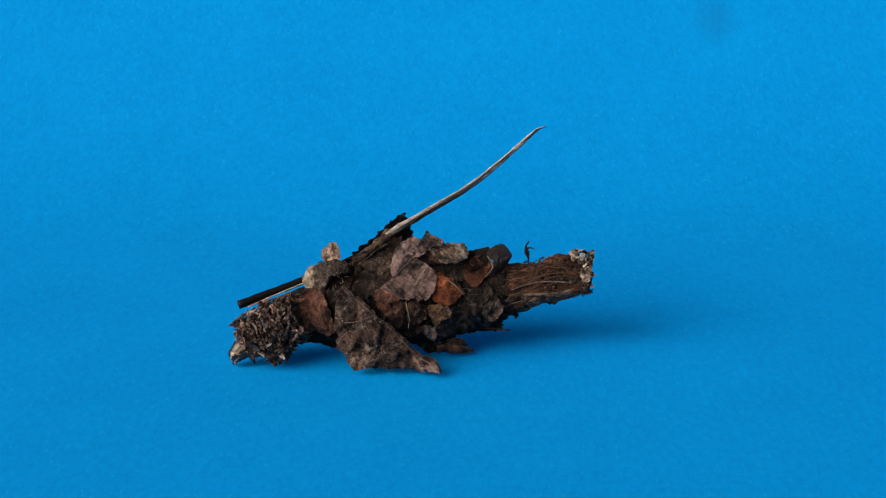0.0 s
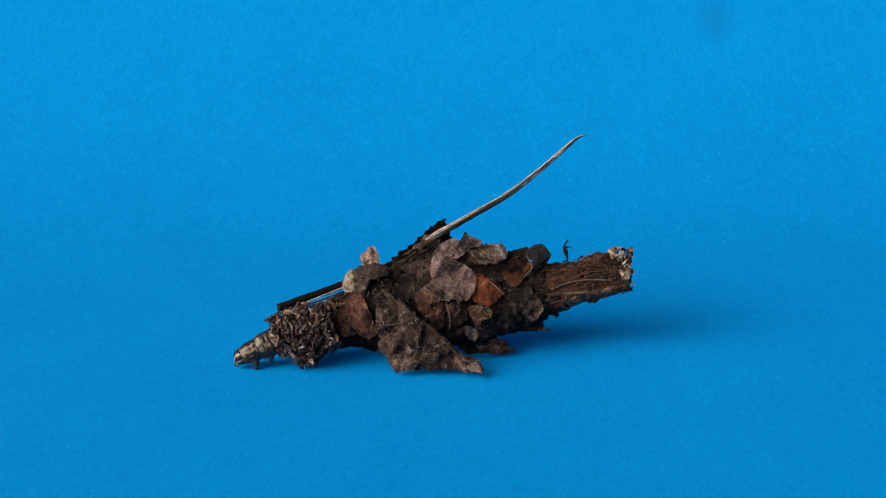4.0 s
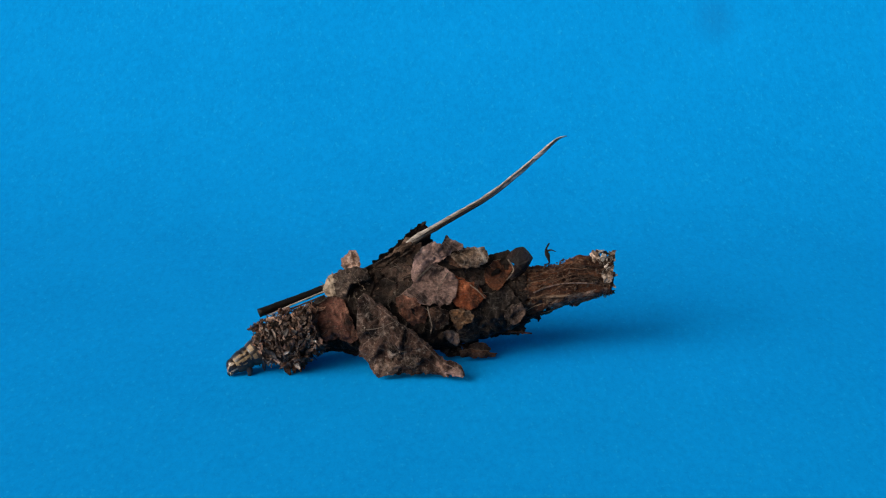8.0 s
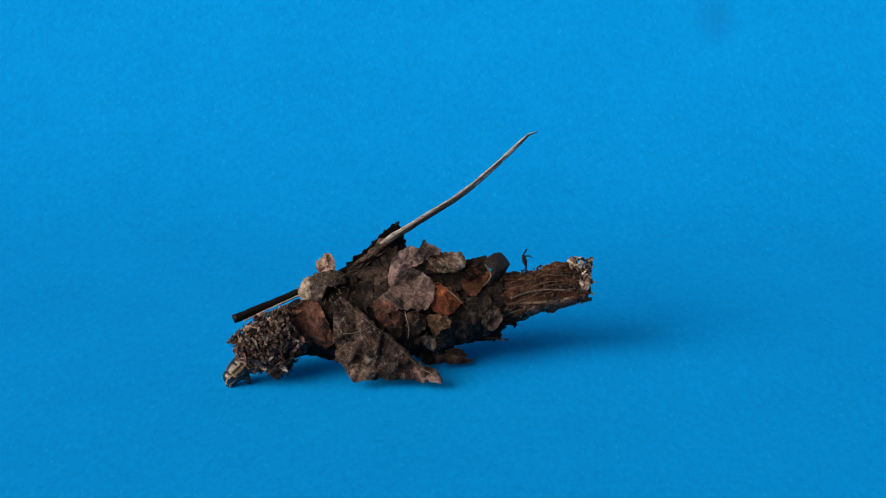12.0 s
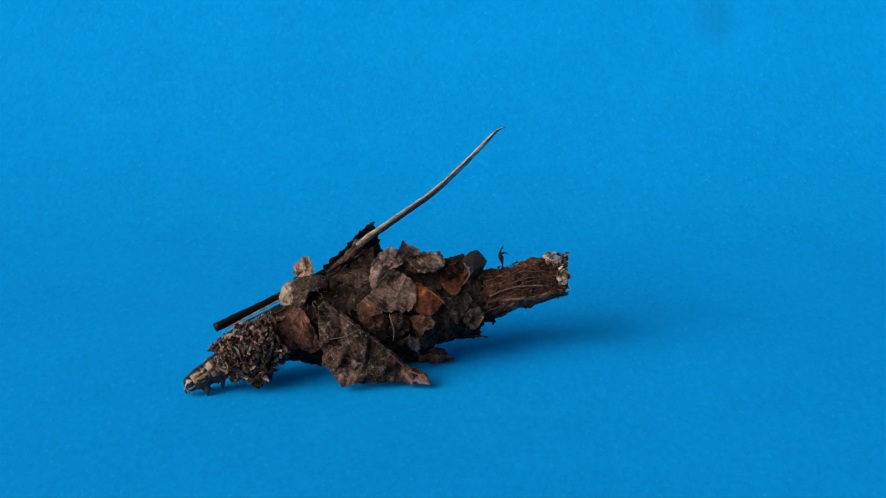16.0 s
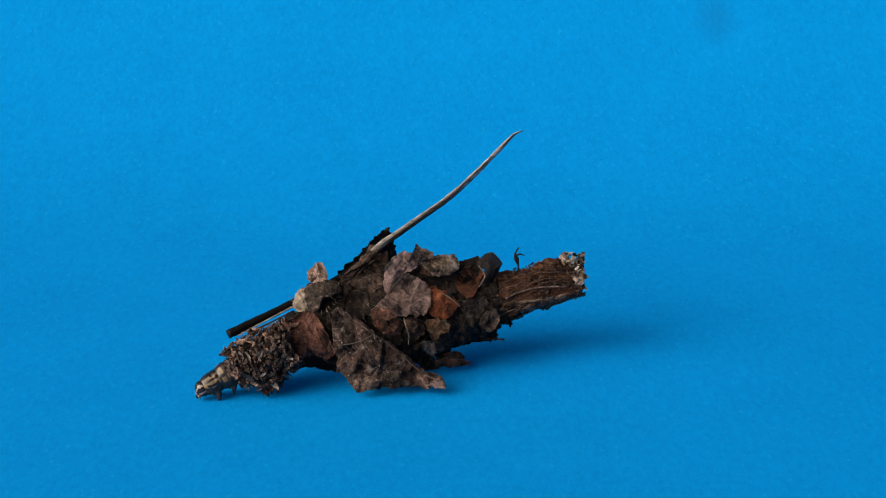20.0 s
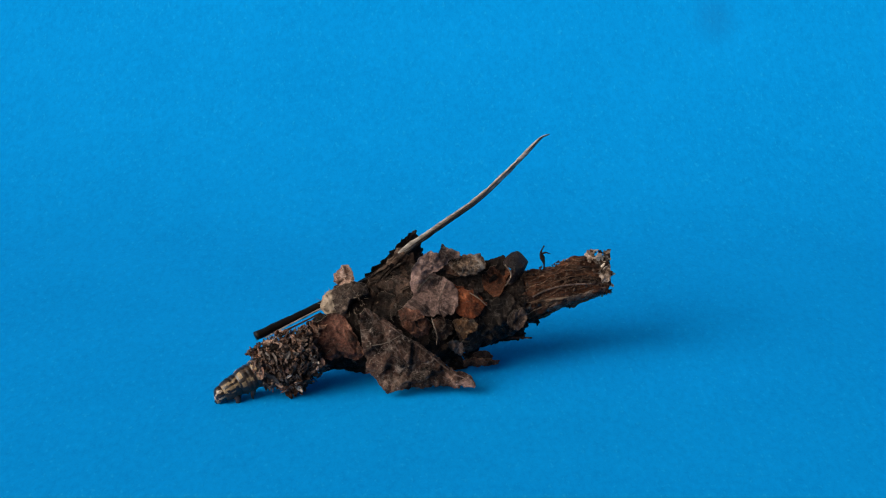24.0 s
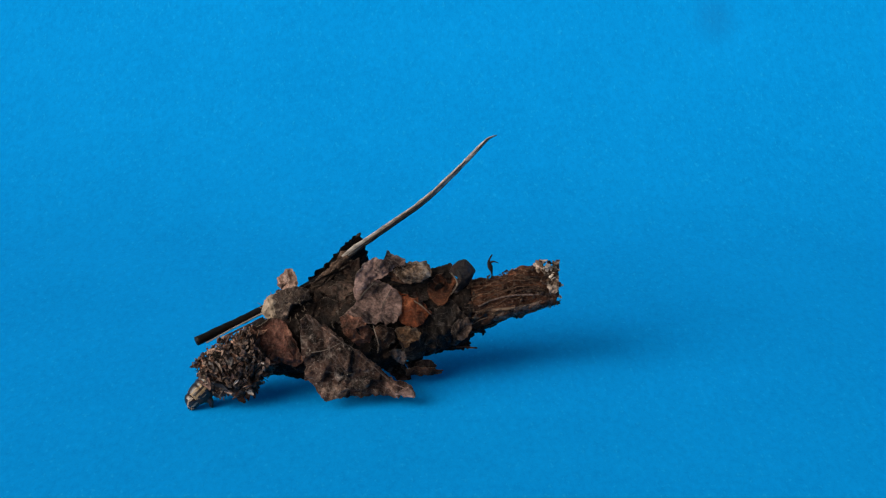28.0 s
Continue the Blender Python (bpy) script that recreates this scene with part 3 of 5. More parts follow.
# leaf scraps over the core, from the skin outwards
SCRAPS = [
    # filler behind the scraps: its black stands in for shade in the gaps
    ([(-3.3, 9.0), (-1.8, 10.6), (-0.2, 11.1), (1.5, 10.5), (2.9, 10.2), (5.7, 9.9), (6.7, 9.4), (6.1, 7.8), (0.5, 7.6), (-3.4, 7.4)], drape(-0.2), L_BLACK, "black filler sheet along the ridge, standing in for shade in the gaps", 0, 0.15, (0, 0), 0),
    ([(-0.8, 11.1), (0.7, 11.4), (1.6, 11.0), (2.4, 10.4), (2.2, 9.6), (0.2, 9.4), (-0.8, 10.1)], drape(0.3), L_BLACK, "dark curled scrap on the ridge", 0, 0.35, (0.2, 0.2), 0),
    # added to close a gap, black like the shaded hollow before it
    ([(-10.0, 8.4), (-8.2, 8.4), (-6.3, 9.3), (-4.9, 10.1), (-4.5, 7.7), (-4.6, 5.0), (-7.4, 4.6), (-9.3, 5.2)], beside_rod(-1.3), L_BLACK, "black filler sheet behind the hollow, in place of its shade", 0, 0.2, (0, 0), 0),
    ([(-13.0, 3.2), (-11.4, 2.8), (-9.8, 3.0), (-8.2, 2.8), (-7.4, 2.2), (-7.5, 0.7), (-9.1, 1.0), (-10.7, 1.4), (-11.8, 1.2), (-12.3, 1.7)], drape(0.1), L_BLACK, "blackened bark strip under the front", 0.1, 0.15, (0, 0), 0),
    # the hollow's shade, laid in as a black sheet
    ([(-9.5, 7.1), (-7.7, 7.6), (-7.2, 6.6), (-7.5, 4.9), (-8.0, 3.4), (-8.7, 4.9), (-9.4, 5.9)], drape(0.75), L_BLACK, "black sheet standing in for the shade of a hollow", -0.3, 0.2, (0, 0), 0),
    ([(-7.2, 8.2), (-6.4, 8.9), (-5.1, 9.7), (-3.8, 10.3), (-2.7, 10.3), (-2.9, 9.3), (-3.0, 8.0), (-3.9, 7.2), (-5.3, 6.9), (-6.5, 6.9), (-7.0, 7.3)], roof, L_SHADE, "dark brown leaf scrap with soil film", -0.2, 0.6, (-0.2, 0.1), 0),
    # where light falls on the dark leaf, put in as a paler scrap
    ([(-5.8, 8.5), (-4.9, 9.0), (-3.9, 9.1), (-3.3, 8.8), (-3.3, 8.0), (-4.3, 7.5), (-5.5, 7.5), (-5.8, 8.0)], lambda x, z: roof(x, z) - 0.55, L_LIT, "lighter brown scrap standing in for the lit part of the dark leaf", 0.15, 0.4, (0.2, -0.3), 0),
    ([(-7.5, 7.1), (-6.5, 7.4), (-5.2, 7.4), (-4.1, 7.5), (-4.8, 7.1), (-5.7, 6.6), (-6.8, 6.7), (-7.5, 6.8)], lambda x, z: roof(x, z) - 0.7, L_BLACK, "black torn leaf below the stem", -0.1, 0.3, (0.2, 0.2), 0),
    ([(-13.8, 5.2), (-13.2, 5.7), (-12.4, 6.1), (-11.5, 6.6), (-10.5, 6.9), (-9.9, 6.5), (-9.5, 6.0), (-9.0, 5.4), (-8.5, 4.7), (-8.2, 3.8), (-9.0, 3.3), (-10.3, 3.6), (-11.5, 3.4), (-12.6, 3.5), (-13.4, 4.2)], drape(1.0), L_RED, "red-brown leaf wrapped round the front", 0.35, 0.4, (0.5, -0.2), 0.2),
    ([(-4.6, 6.5), (-3.0, 6.7), (-2.0, 6.7), (-1.6, 5.8), (-2.0, 4.8), (-2.7, 4.6), (-3.5, 5.2), (-4.4, 5.9)], drape(0.35), L_RUST, "dark rusty leaf deep between the scraps", 0, 0.3, (0.1, 0.3), 0),
    ([(-4.9, 7.4), (-4.2, 7.7), (-3.0, 7.6), (-2.4, 7.2), (-2.5, 7.0), (-3.3, 6.9), (-4.1, 6.7), (-4.7, 6.7)], drape(1.35), L_RUST, "brown curled leaf rim under a grey scrap", 0.12, 0.25, (0.1, 0.35), 0.25),
    ([(-2.3, 4.6), (-1.1, 4.2), (0.4, 4.0), (2.0, 1.3), (2.8, -0.3), (1.4, 0.2), (-0.1, 1.3), (-1.6, 3.2)], drape(-0.2), L_DARK, "dark leaf scrap in the cavity under the front flap", 0, 0.3, (0, 0), 0),
    ([(0.3, 6.2), (3.1, 6.6), (3.6, 4.8), (3.4, 2.2), (3.0, 1.2), (2.2, 1.9), (1.1, 4.5)], drape(0.5), L_DARK, "dark curved leaf low on the case", 0.4, 0.2, (0.2, -0.2), 0),
    ([(-1.6, 6.7), (-0.6, 6.8), (0.3, 6.4), (0.4, 5.7), (-0.2, 5.3), (-0.8, 5.0), (-1.1, 4.7), (-1.3, 5.6)], drape(1.0), L_TAN, "small brown leaf scrap", 0, 0.3, (-0.2, -0.3), 0.1),
    ([(0.4, 6.4), (1.3, 6.6), (2.4, 6.5), (2.8, 6.1), (2.6, 5.6), (1.9, 5.4), (1.5, 4.8), (1.0, 5.4), (0.6, 5.8)], drape(1.25), L_OCHRE, "small tan leaf lobe with a dark edge", 0.05, 0.25, (0.2, -0.35), 0.15),
    ([(-0.2, 4.5), (0.4, 4.7), (1.3, 4.3), (1.6, 3.6), (1.4, 2.9), (0.5, 3.7)], drape(1.3), L_STRIP, "pale grey flake", 0.05, 0.3, (-0.2, -0.5), 0.2),
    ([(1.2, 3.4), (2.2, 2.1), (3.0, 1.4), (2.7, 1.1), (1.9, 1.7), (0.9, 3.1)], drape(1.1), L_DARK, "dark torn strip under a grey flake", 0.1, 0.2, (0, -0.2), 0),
    ([(-1.7, 9.6), (-1.0, 10.1), (0.1, 10.6), (0.9, 10.0), (1.6, 9.5), (0.4, 9.3), (-0.7, 9.4)], drape(0.7), L_TAN, "brown leaf fold under the grey scrap", 0.1, 0.4, (0, 0.2), 0),
    # a shaded leaf: the shade under the woolly scrap is in its colour
    ([(-1.7, 9.6), (1.0, 9.3), (3.9, 9.6), (5.2, 9.2), (4.4, 8.5), (2.7, 8.3), (0.7, 8.6), (-0.7, 9.0)], drape(0.15), L_BLACK, "leaf under the woolly scrap, painted black for its shade", -0.2, 0.3, (0, 0.3), 0),
    ([(3.9, 10.2), (4.8, 10.6), (5.8, 10.9), (6.2, 10.4), (5.8, 9.7), (4.6, 9.5), (3.9, 9.6)], drape(0.2), L_BLACK, "dark folded leaf", 0, 0.3, (0.3, 0.3), 0),
    ([(3.9, 9.7), (4.9, 10.1), (5.9, 10.3), (6.4, 9.4), (5.8, 8.6), (5.3, 8.1), (4.5, 7.9), (3.8, 8.3), (3.5, 8.8)], drape(0.7), L_RUSSET, "rust-brown leaf scrap", -0.1, 0.35, (0.3, -0.3), 0.2),
    ([(0.5, 8.9), (1.8, 8.5), (2.6, 8.3), (3.4, 7.8), (3.9, 7.4), (3.4, 7.1), (2.9, 6.7), (2.2, 6.5), (1.4, 6.7), (0.7, 7.1), (0.6, 7.8), (0.9, 8.3)], drape(0.9), L_ORANGE, "orange-brown leaf scrap with a pale vein", 0.02, 0.22, (-0.2, -0.3), 0.1),
    ([(3.2, 7.1), (4.5, 7.6), (5.6, 8.2), (6.5, 7.8), (7.1, 7.1), (7.8, 6.8), (8.0, 6.1), (7.3, 5.0), (7.4, 3.8), (8.0, 3.5), (7.0, 3.1), (5.8, 3.0), (4.6, 2.7), (3.5, 4.0), (3.0, 5.6)], drape(0.9), L_SOOT, "sooty dark leaf scrap with pale worn edge", 0.35, 0.55, (0.4, -0.2), 0.2),
    ([(5.7, 6.4), (6.4, 6.9), (7.4, 7.0), (7.9, 6.4), (7.2, 5.4), (6.5, 5.3), (5.8, 5.8)], drape(1.5), L_STRIP, "folded grey leaf edge", 0.08, 0.5, (0.3, -0.4), 0.2),
    ([(0.2, 10.6), (1.2, 11.1), (2.3, 11.3), (3.4, 11.3), (3.9, 10.6), (3.8, 10.0), (2.9, 9.7), (1.5, 9.6), (0.8, 10.0)], drape(2.0), L_FUZZ, "woolly light brown leaf scrap", 0.5, 0.35, (0.1, -0.2), 0.1),
    ([(-1.5, 9.9), (-0.4, 9.6), (0.3, 9.3), (0.8, 8.8), (1.1, 8.3), (0.9, 7.7), (0.3, 7.2), (-0.6, 7.1), (-1.3, 7.2), (-1.8, 7.0), (-2.5, 7.2), (-3.0, 7.5), (-3.7, 7.6), (-4.4, 7.6), (-3.4, 8.2), (-2.8, 8.8), (-2.1, 9.3)], drape(1.3), L_GREY, "pale grey-mauve leaf scrap with small holes", 0.1, 0.3, (0.2, -0.35), 0.2),
    ([(-2.4, 11.6), (-1.4, 11.8), (-0.4, 11.6), (-0.5, 12.4), (0.1, 12.0), (0.8, 11.9), (1.4, 11.5), (1.3, 11.2), (0.5, 11.1), (0.1, 10.7), (-0.7, 10.3), (-1.5, 9.9), (-2.2, 9.3), (-2.8, 8.8), (-3.3, 8.3), (-3.6, 8.9), (-3.5, 9.8), (-3.2, 10.7)], drape(1.5), L_GREY, "grey-mauve leaf scrap bent upwards", 0.3, 0.4, (0.25, -0.45), 0.2),
    ([(5.6, 10.3), (6.0, 10.9), (6.6, 11.2), (7.3, 11.2), (7.8, 10.8), (8.3, 10.2), (8.0, 9.7), (7.6, 9.1), (7.0, 8.8), (6.3, 8.6), (5.9, 8.7), (6.4, 9.3), (6.5, 9.8), (6.0, 10.2)], drape(1.1), L_CHOC, "glossy chocolate leaf curled into a dome", 0.75, 0.08, (-0.4, 0), 0),
    ([(-7.8, 8.2), (-7.0, 8.9), (-5.9, 9.7), (-4.9, 10.5), (-4.5, 11.0), (-4.0, 10.8), (-4.4, 10.1), (-5.3, 9.4), (-6.1, 8.7), (-7.0, 8.1), (-7.5, 7.9)], stem_fold, L_BARK, "fibrous brown bark strip along the stem", 0.25, 0.5, (0, -0.3), 0),
    ([(-10.6, 8.0), (-10.6, 8.7), (-10.2, 9.2), (-9.8, 9.6), (-9.2, 9.7), (-8.7, 8.9), (-8.7, 8.2), (-8.8, 7.5), (-9.7, 7.4)], upright(3.8), L_PINK, "pale orange leaf flake standing up", 0.1, 0.25, (0.7, -0.5), 0),
    ([(1.5, 2.2), (2.5, 2.5), (3.3, 2.4), (4.2, 2.2), (5.3, 1.9), (5.2, 1.5), (4.2, 1.4), (2.8, 1.5), (1.8, 1.5)], upright(-3.6), L_TAN, "tan bark splinter", 0.15, 0.12, (0, 0), 0),
    ([(2.5, 2.6), (3.4, 2.9), (4.2, 2.7), (4.7, 2.2), (4.4, 1.8), (3.4, 1.8), (2.5, 1.9)], upright(-3.2), L_DARK, "dark flake over the splinter", 0.15, 0.12, (0, 0), 0),
    ([(-11.1, 8.6), (-10.3, 9.1), (-9.4, 9.3), (-8.4, 9.3), (-7.7, 9.0), (-7.5, 8.4), (-8.2, 8.1), (-9.0, 8.0), (-9.5, 7.4), (-9.6, 6.6), (-10.1, 6.4), (-10.6, 6.9), (-11.0, 7.8)], drape(1.75), GREYSILK, "speckled grey leaf rolled over a hollow", 0.7, 0.25, (0.1, 0.1), 0.2),
    # the dark inside of the roll: shade put in as a black sheet
    ([(-9.6, 7.4), (-8.8, 8.0), (-7.6, 8.5), (-7.1, 7.7), (-7.4, 6.9), (-9.2, 6.6)], drape(1.25), L_BLACK, "black sheet standing in for the shade under the rolled leaf", -0.2, 0.3, (0, 0), 0),
    ([(-9.9, 6.5), (-9.5, 6.3), (-9.3, 6.0), (-8.8, 5.5), (-8.6, 5.1), (-8.1, 4.1), (-8.9, 4.1), (-9.4, 5.0), (-9.8, 5.5), (-10.0, 6.1)], drape(1.75), L_RUST, "rust-coloured torn leaf edge", 0.1, 0.3, (0.4, 0), 0.3),
    ([(-8.0, 7.6), (-7.2, 7.3), (-6.4, 7.0), (-5.2, 6.4), (-4.1, 5.6), (-2.7, 5.0), (-1.4, 4.1), (-0.2, 3.2), (1.1, 2.8), (1.9, 2.5), (2.3, 1.8), (1.7, 1.6), (0.9, 1.8), (0.2, 1.4), (-1.1, 1.5), (-2.4, 1.6), (-3.8, 1.3), (-4.9, 1.2), (-6.0, 0.9), (-6.6, 1.5), (-7.2, 2.1), (-8.0, 2.5), (-8.1, 3.1), (-7.8, 3.6), (-8.3, 4.3), (-8.4, 5.3), (-8.5, 6.2), (-8.4, 7.1)], front_flap(0.0), L_FRONT, "large mottled grey-brown leaf flap touching the paper", 0.5, 0.62, (0, 0), 0),
    ([(-6.9, 1.9), (-5.9, 2.2), (-4.9, 2.5), (-3.8, 2.3), (-4.2, 1.7), (-5.2, 1.3), (-6.1, 1.1)], front_flap(0.35), L_STRIP, "curled pale edge of the front flap", 0.2, 0.3, (0, -0.2), 0),
    ([(0.2, 2.1), (0.8, 2.4), (1.5, 2.6), (2.1, 2.3), (2.1, 1.8), (1.1, 1.9)], front_flap(0.35), L_GREY, "pale curled tip of the front flap", 0.2, 0.25, (0, -0.2), 0),
    ([(6.8, 4.4), (7.3, 4.5), (8.1, 3.8), (7.3, 3.5), (6.5, 3.7)], upright(-2.2), L_BLACK, "dark pointed flake", 0.1, 0.1, (0, 0), 0),
    ([(9.8, 6.4), (11.5, 7.5), (14.3, 8.2), (15.7, 8.5), (15.6, 7.7), (13.2, 6.6), (11.0, 5.8)], drape(0.3), L_STRIP, "pale grey bark strip along the tail", 0.05, 0.12, (0, 0), 0),
    ([(-13.2, 4.0), (-12.9, 4.2), (-12.7, 3.4), (-12.8, 2.8), (-13.1, 3.2)], upright(-3.4), WHITE_SILK, "white silk flake beside the collar", 0.1, 0.15, (0.2, 0), 0),
    ([(14.9, 10.4), (15.5, 11.0), (15.9, 11.6), (16.3, 11.4), (16.1, 10.6), (16.1, 10.0), (16.0, 9.2), (15.3, 9.0), (14.9, 9.5), (15.3, 10.0)], drape(0.45), L_SILKY, "ragged white silk patch at the open end", 0.1, 0.4, (0.2, 0.2), 0),
    ([(13.8, 11.2), (14.3, 11.5), (14.8, 10.9), (15.0, 10.4), (14.5, 10.3), (14.0, 10.6)], drape(0.35), L_SILKY, "ragged white silk tuft", 0.1, 0.4, (0.2, 0.2), 0),
]
for i, (outline, surf, mat, label, dome, crinkle, tilt, curl) in enumerate(SCRAPS):
    ob = leaf_scrap(outline, surf, mat, label, case, dome, crinkle, tilt, seed=40 if mat is L_GREY else i * 3 + 1, curl=curl,
               ragged=0.03 if mat is L_CHOC else 0.3 if mat in (WHITE_SILK, L_SILKY) else 0.13, pale_rim=mat not in (L_BLACK, L_CHOC))
    if mat is L_BARK:   # it clings to the stem
        ROCKING.append(rebase(ob))


def build_fragments():
    """Small torn leaf bits that fill the gaps between the larger scraps."""
    rng = random.Random(77)
    # dark tones only, in place of the shade between the scraps
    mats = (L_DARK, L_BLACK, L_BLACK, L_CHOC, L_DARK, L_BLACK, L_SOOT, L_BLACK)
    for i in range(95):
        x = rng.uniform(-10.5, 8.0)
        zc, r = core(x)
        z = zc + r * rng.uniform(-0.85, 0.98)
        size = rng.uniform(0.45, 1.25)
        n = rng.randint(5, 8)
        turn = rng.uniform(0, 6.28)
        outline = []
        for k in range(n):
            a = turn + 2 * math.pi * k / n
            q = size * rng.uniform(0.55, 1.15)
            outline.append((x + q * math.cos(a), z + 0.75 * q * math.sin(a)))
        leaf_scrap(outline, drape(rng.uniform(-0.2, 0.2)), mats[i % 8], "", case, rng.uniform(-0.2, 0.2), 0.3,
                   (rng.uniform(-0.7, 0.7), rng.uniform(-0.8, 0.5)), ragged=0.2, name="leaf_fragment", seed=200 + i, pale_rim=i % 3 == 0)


    for i in range(7):   # torn bits on the dark leaf below the stem
        x = rng.uniform(-6.8, -2.8)
        z = rng.uniform(7.0, rod_z(x) - 0.9)
        size, turn, n = rng.uniform(0.4, 0.8), rng.uniform(0, 6.28), rng.randint(5, 8)
        outline = []
        for k in range(n):
            q = size * rng.uniform(0.5, 1.2)
            outline.append((x + 1.3 * q * math.cos(turn + 6.283 * k / n), z + 0.7 * q * math.sin(turn + 6.283 * k / n)))
        lift = rng.uniform(0.1, 0.35)
        leaf_scrap(outline, lambda px, pz, d=lift: roof(px, pz) - d, (L_SHADE, L_BARK, L_BLACK, L_DARK)[i % 4], "", case, 0.0, 0.3,
                   (rng.uniform(-0.4, 0.4), rng.uniform(-0.6, 0.0)), ragged=0.2, name="leaf_fragment", seed=400 + i, pale_rim=i % 2 == 0)


build_fragments()


tube("vein", [(-6.54, -4.74, 7.04), (-5.23, -5.39, 6.33), (-2.85, -6.51, 5.03), (-0.20, -7.81, 3.20), (1.44, -8.28, 2.57)], lambda f: 0.06 - 0.02 * f, L_STRIP, case, "tan midrib of the front flap", 6, 1.0, 0.5)
tube("vein", [(-8.00, -6.07, 4.99), (-6.27, -6.04, 5.30), (-4.70, -5.72, 6.00)], lambda f: 0.055 - 0.03 * f, VEIN, case, "pale side vein", 6, 1.0, 0.5)
tube("vein", [(0.06, -0.64, 9.22), (-0.65, -1.79, 8.36), (-1.31, -3.69, 7.28)], lambda f: 0.05 - 0.02 * f, VEIN, case, "pale leaf vein", 6, 1.0, 0.5)
tube("vein", [(-3.01, -1.58, 8.49), (-2.37, -1.13, 9.18), (-1.50, -0.61, 9.91)], lambda f: 0.05 - 0.02 * f, VEIN, case, "pale leaf vein", 6, 1.0, 0.5)
tube("vein", [(2.21, -1.06, 8.27), (3.00, -1.54, 7.92), (3.79, -2.15, 7.38)], lambda f: 0.05 - 0.02 * f, VEIN, case, "pale leaf vein", 6, 1.0, 0.5)
tube("torn_edge", [(-1.74, -4.01, 6.96), (-1.53, -4.48, 6.36), (-1.25, -4.85, 5.60), (-1.26, -5.09, 4.66)], lambda f: 0.05 - 0.02 * f, TORN, case, "pale torn leaf edge", 6, 1.0, 0.9)
tube("torn_edge", [(5.80, 0.87, 10.38), (6.14, 0.71, 9.98), (6.43, 0.49, 9.49), (6.20, 0.19, 9.01), (5.79, -0.23, 8.65)], lambda f: 0.08 - 0.03 * f, TORN, case, "pale rim of the curled leaf", 6, 1.0, 0.4)
tube("bark_ridge", [(8.44, -0.65, 7.66), (10.09, -0.36, 8.34), (11.98, -0.40, 8.82), (14.48, -0.35, 8.92)], lambda f: 0.09 - 0.03 * f, L_STRIP, case, "pale raised bark line", 6, 1.0, 0.5)
ROCKING += [tube("bark_rib", [(-7.35, 0.99, 8.12), (-6.47, 1.46, 8.70), (-5.38, 2.14, 9.56), (-4.56, 2.69, 10.30), (-3.84, 3.06, 10.75)], lambda f: 0.24 + 0.12 * math.sin(f * 9.0) * (1 - f), L_BARK, case, "crumbling bark rib under the stem", 10, 0.8, 0.9, 4, 0.15),
            tube("bark_rib", [(-6.90, 0.94, 8.01), (-5.92, 1.51, 8.73), (-4.83, 2.18, 9.60), (-3.83, 2.65, 10.13)], lambda f: 0.18 - 0.08 * f, L_DARK, case, "dark bark rib", 8, 0.8, 0.9, 7, 0.15)]
for ob in ROCKING[-2:]:
    rebase(ob)
tube("splinter", [(6.19, -1.37, 3.70), (7.33, -1.19, 3.57), (8.62, -1.14, 3.51)], lambda f: 0.15 - 0.07 * f, L_TAN, case, "thin tan splinter", 6, 1.0, 0.3)
blob("silk_lump", (-10.75, -1.1, 7.1), (1.25, 1.0, 1.4), SILK, case, "beige felted silk lump", 0.16, 1.3, 3, 5)
blob("silk_lump", (-9.5, -0.2, 7.35), (1.6, 1.1, 1.25), GREYSILK, case, "grey speckled silk lump", 0.24, 1.4, 8, 5)

stem = tube("stem", [(-18.05, -2.22, 4.07), (-15.62, -1.17, 4.92), (-12.94, -0.02, 5.86), (-9.96, 1.26, 7.06), (-7.22, 2.44, 8.21), (-4.40, 3.70, 9.62)], lambda f: 0.43 - 0.10 * f, STEM, case, "straight black plant stem", 14, 1.0, 0.10)
thin_straw = tube("straw", [(-17.10, -2.26, 3.99), (-15.08, -1.40, 4.86), (-12.95, -0.48, 5.71), (-11.76, 0.03, 6.16)], lambda f: 0.075, STRAW, case, "thin pale straw beside the stem", 6, 1.0, 0.2)
dark_straw = tube("straw", [(-16.15, -2.20, 4.21), (-14.55, -1.52, 4.81), (-12.95, -0.83, 5.40), (-11.87, -0.36, 5.80)], lambda f: 0.10, STRAW_EDGE, case, "thin dark straw under the stem", 6, 1.0, 0.3)
BLACK_LEAF = [(-7.2, 8.9), (-6.1, 9.7), (-5.3, 10.3), (-4.8, 10.9), (-4.3, 11.5), (-3.7, 12.0), (-3.2, 12.4), (-2.6, 12.5), (-2.4, 11.6), (-2.0, 10.7), (-1.6, 9.2), (-1.8, 7.8), (-3.4, 7.1), (-5.4, 6.9), (-7.2, 7.4), (-7.6, 8.3)]
black_leaf = leaf_scrap(BLACK_LEAF, beside_rod(0.35), L_BLACK, "black crumbling leaf with a frilled edge", case, 0.1, 0.3, ragged=0.35, seed=67, pale_rim=False)
ROCKING += [rebase(ob) for ob in (stem, thin_straw, dark_straw, black_leaf)]


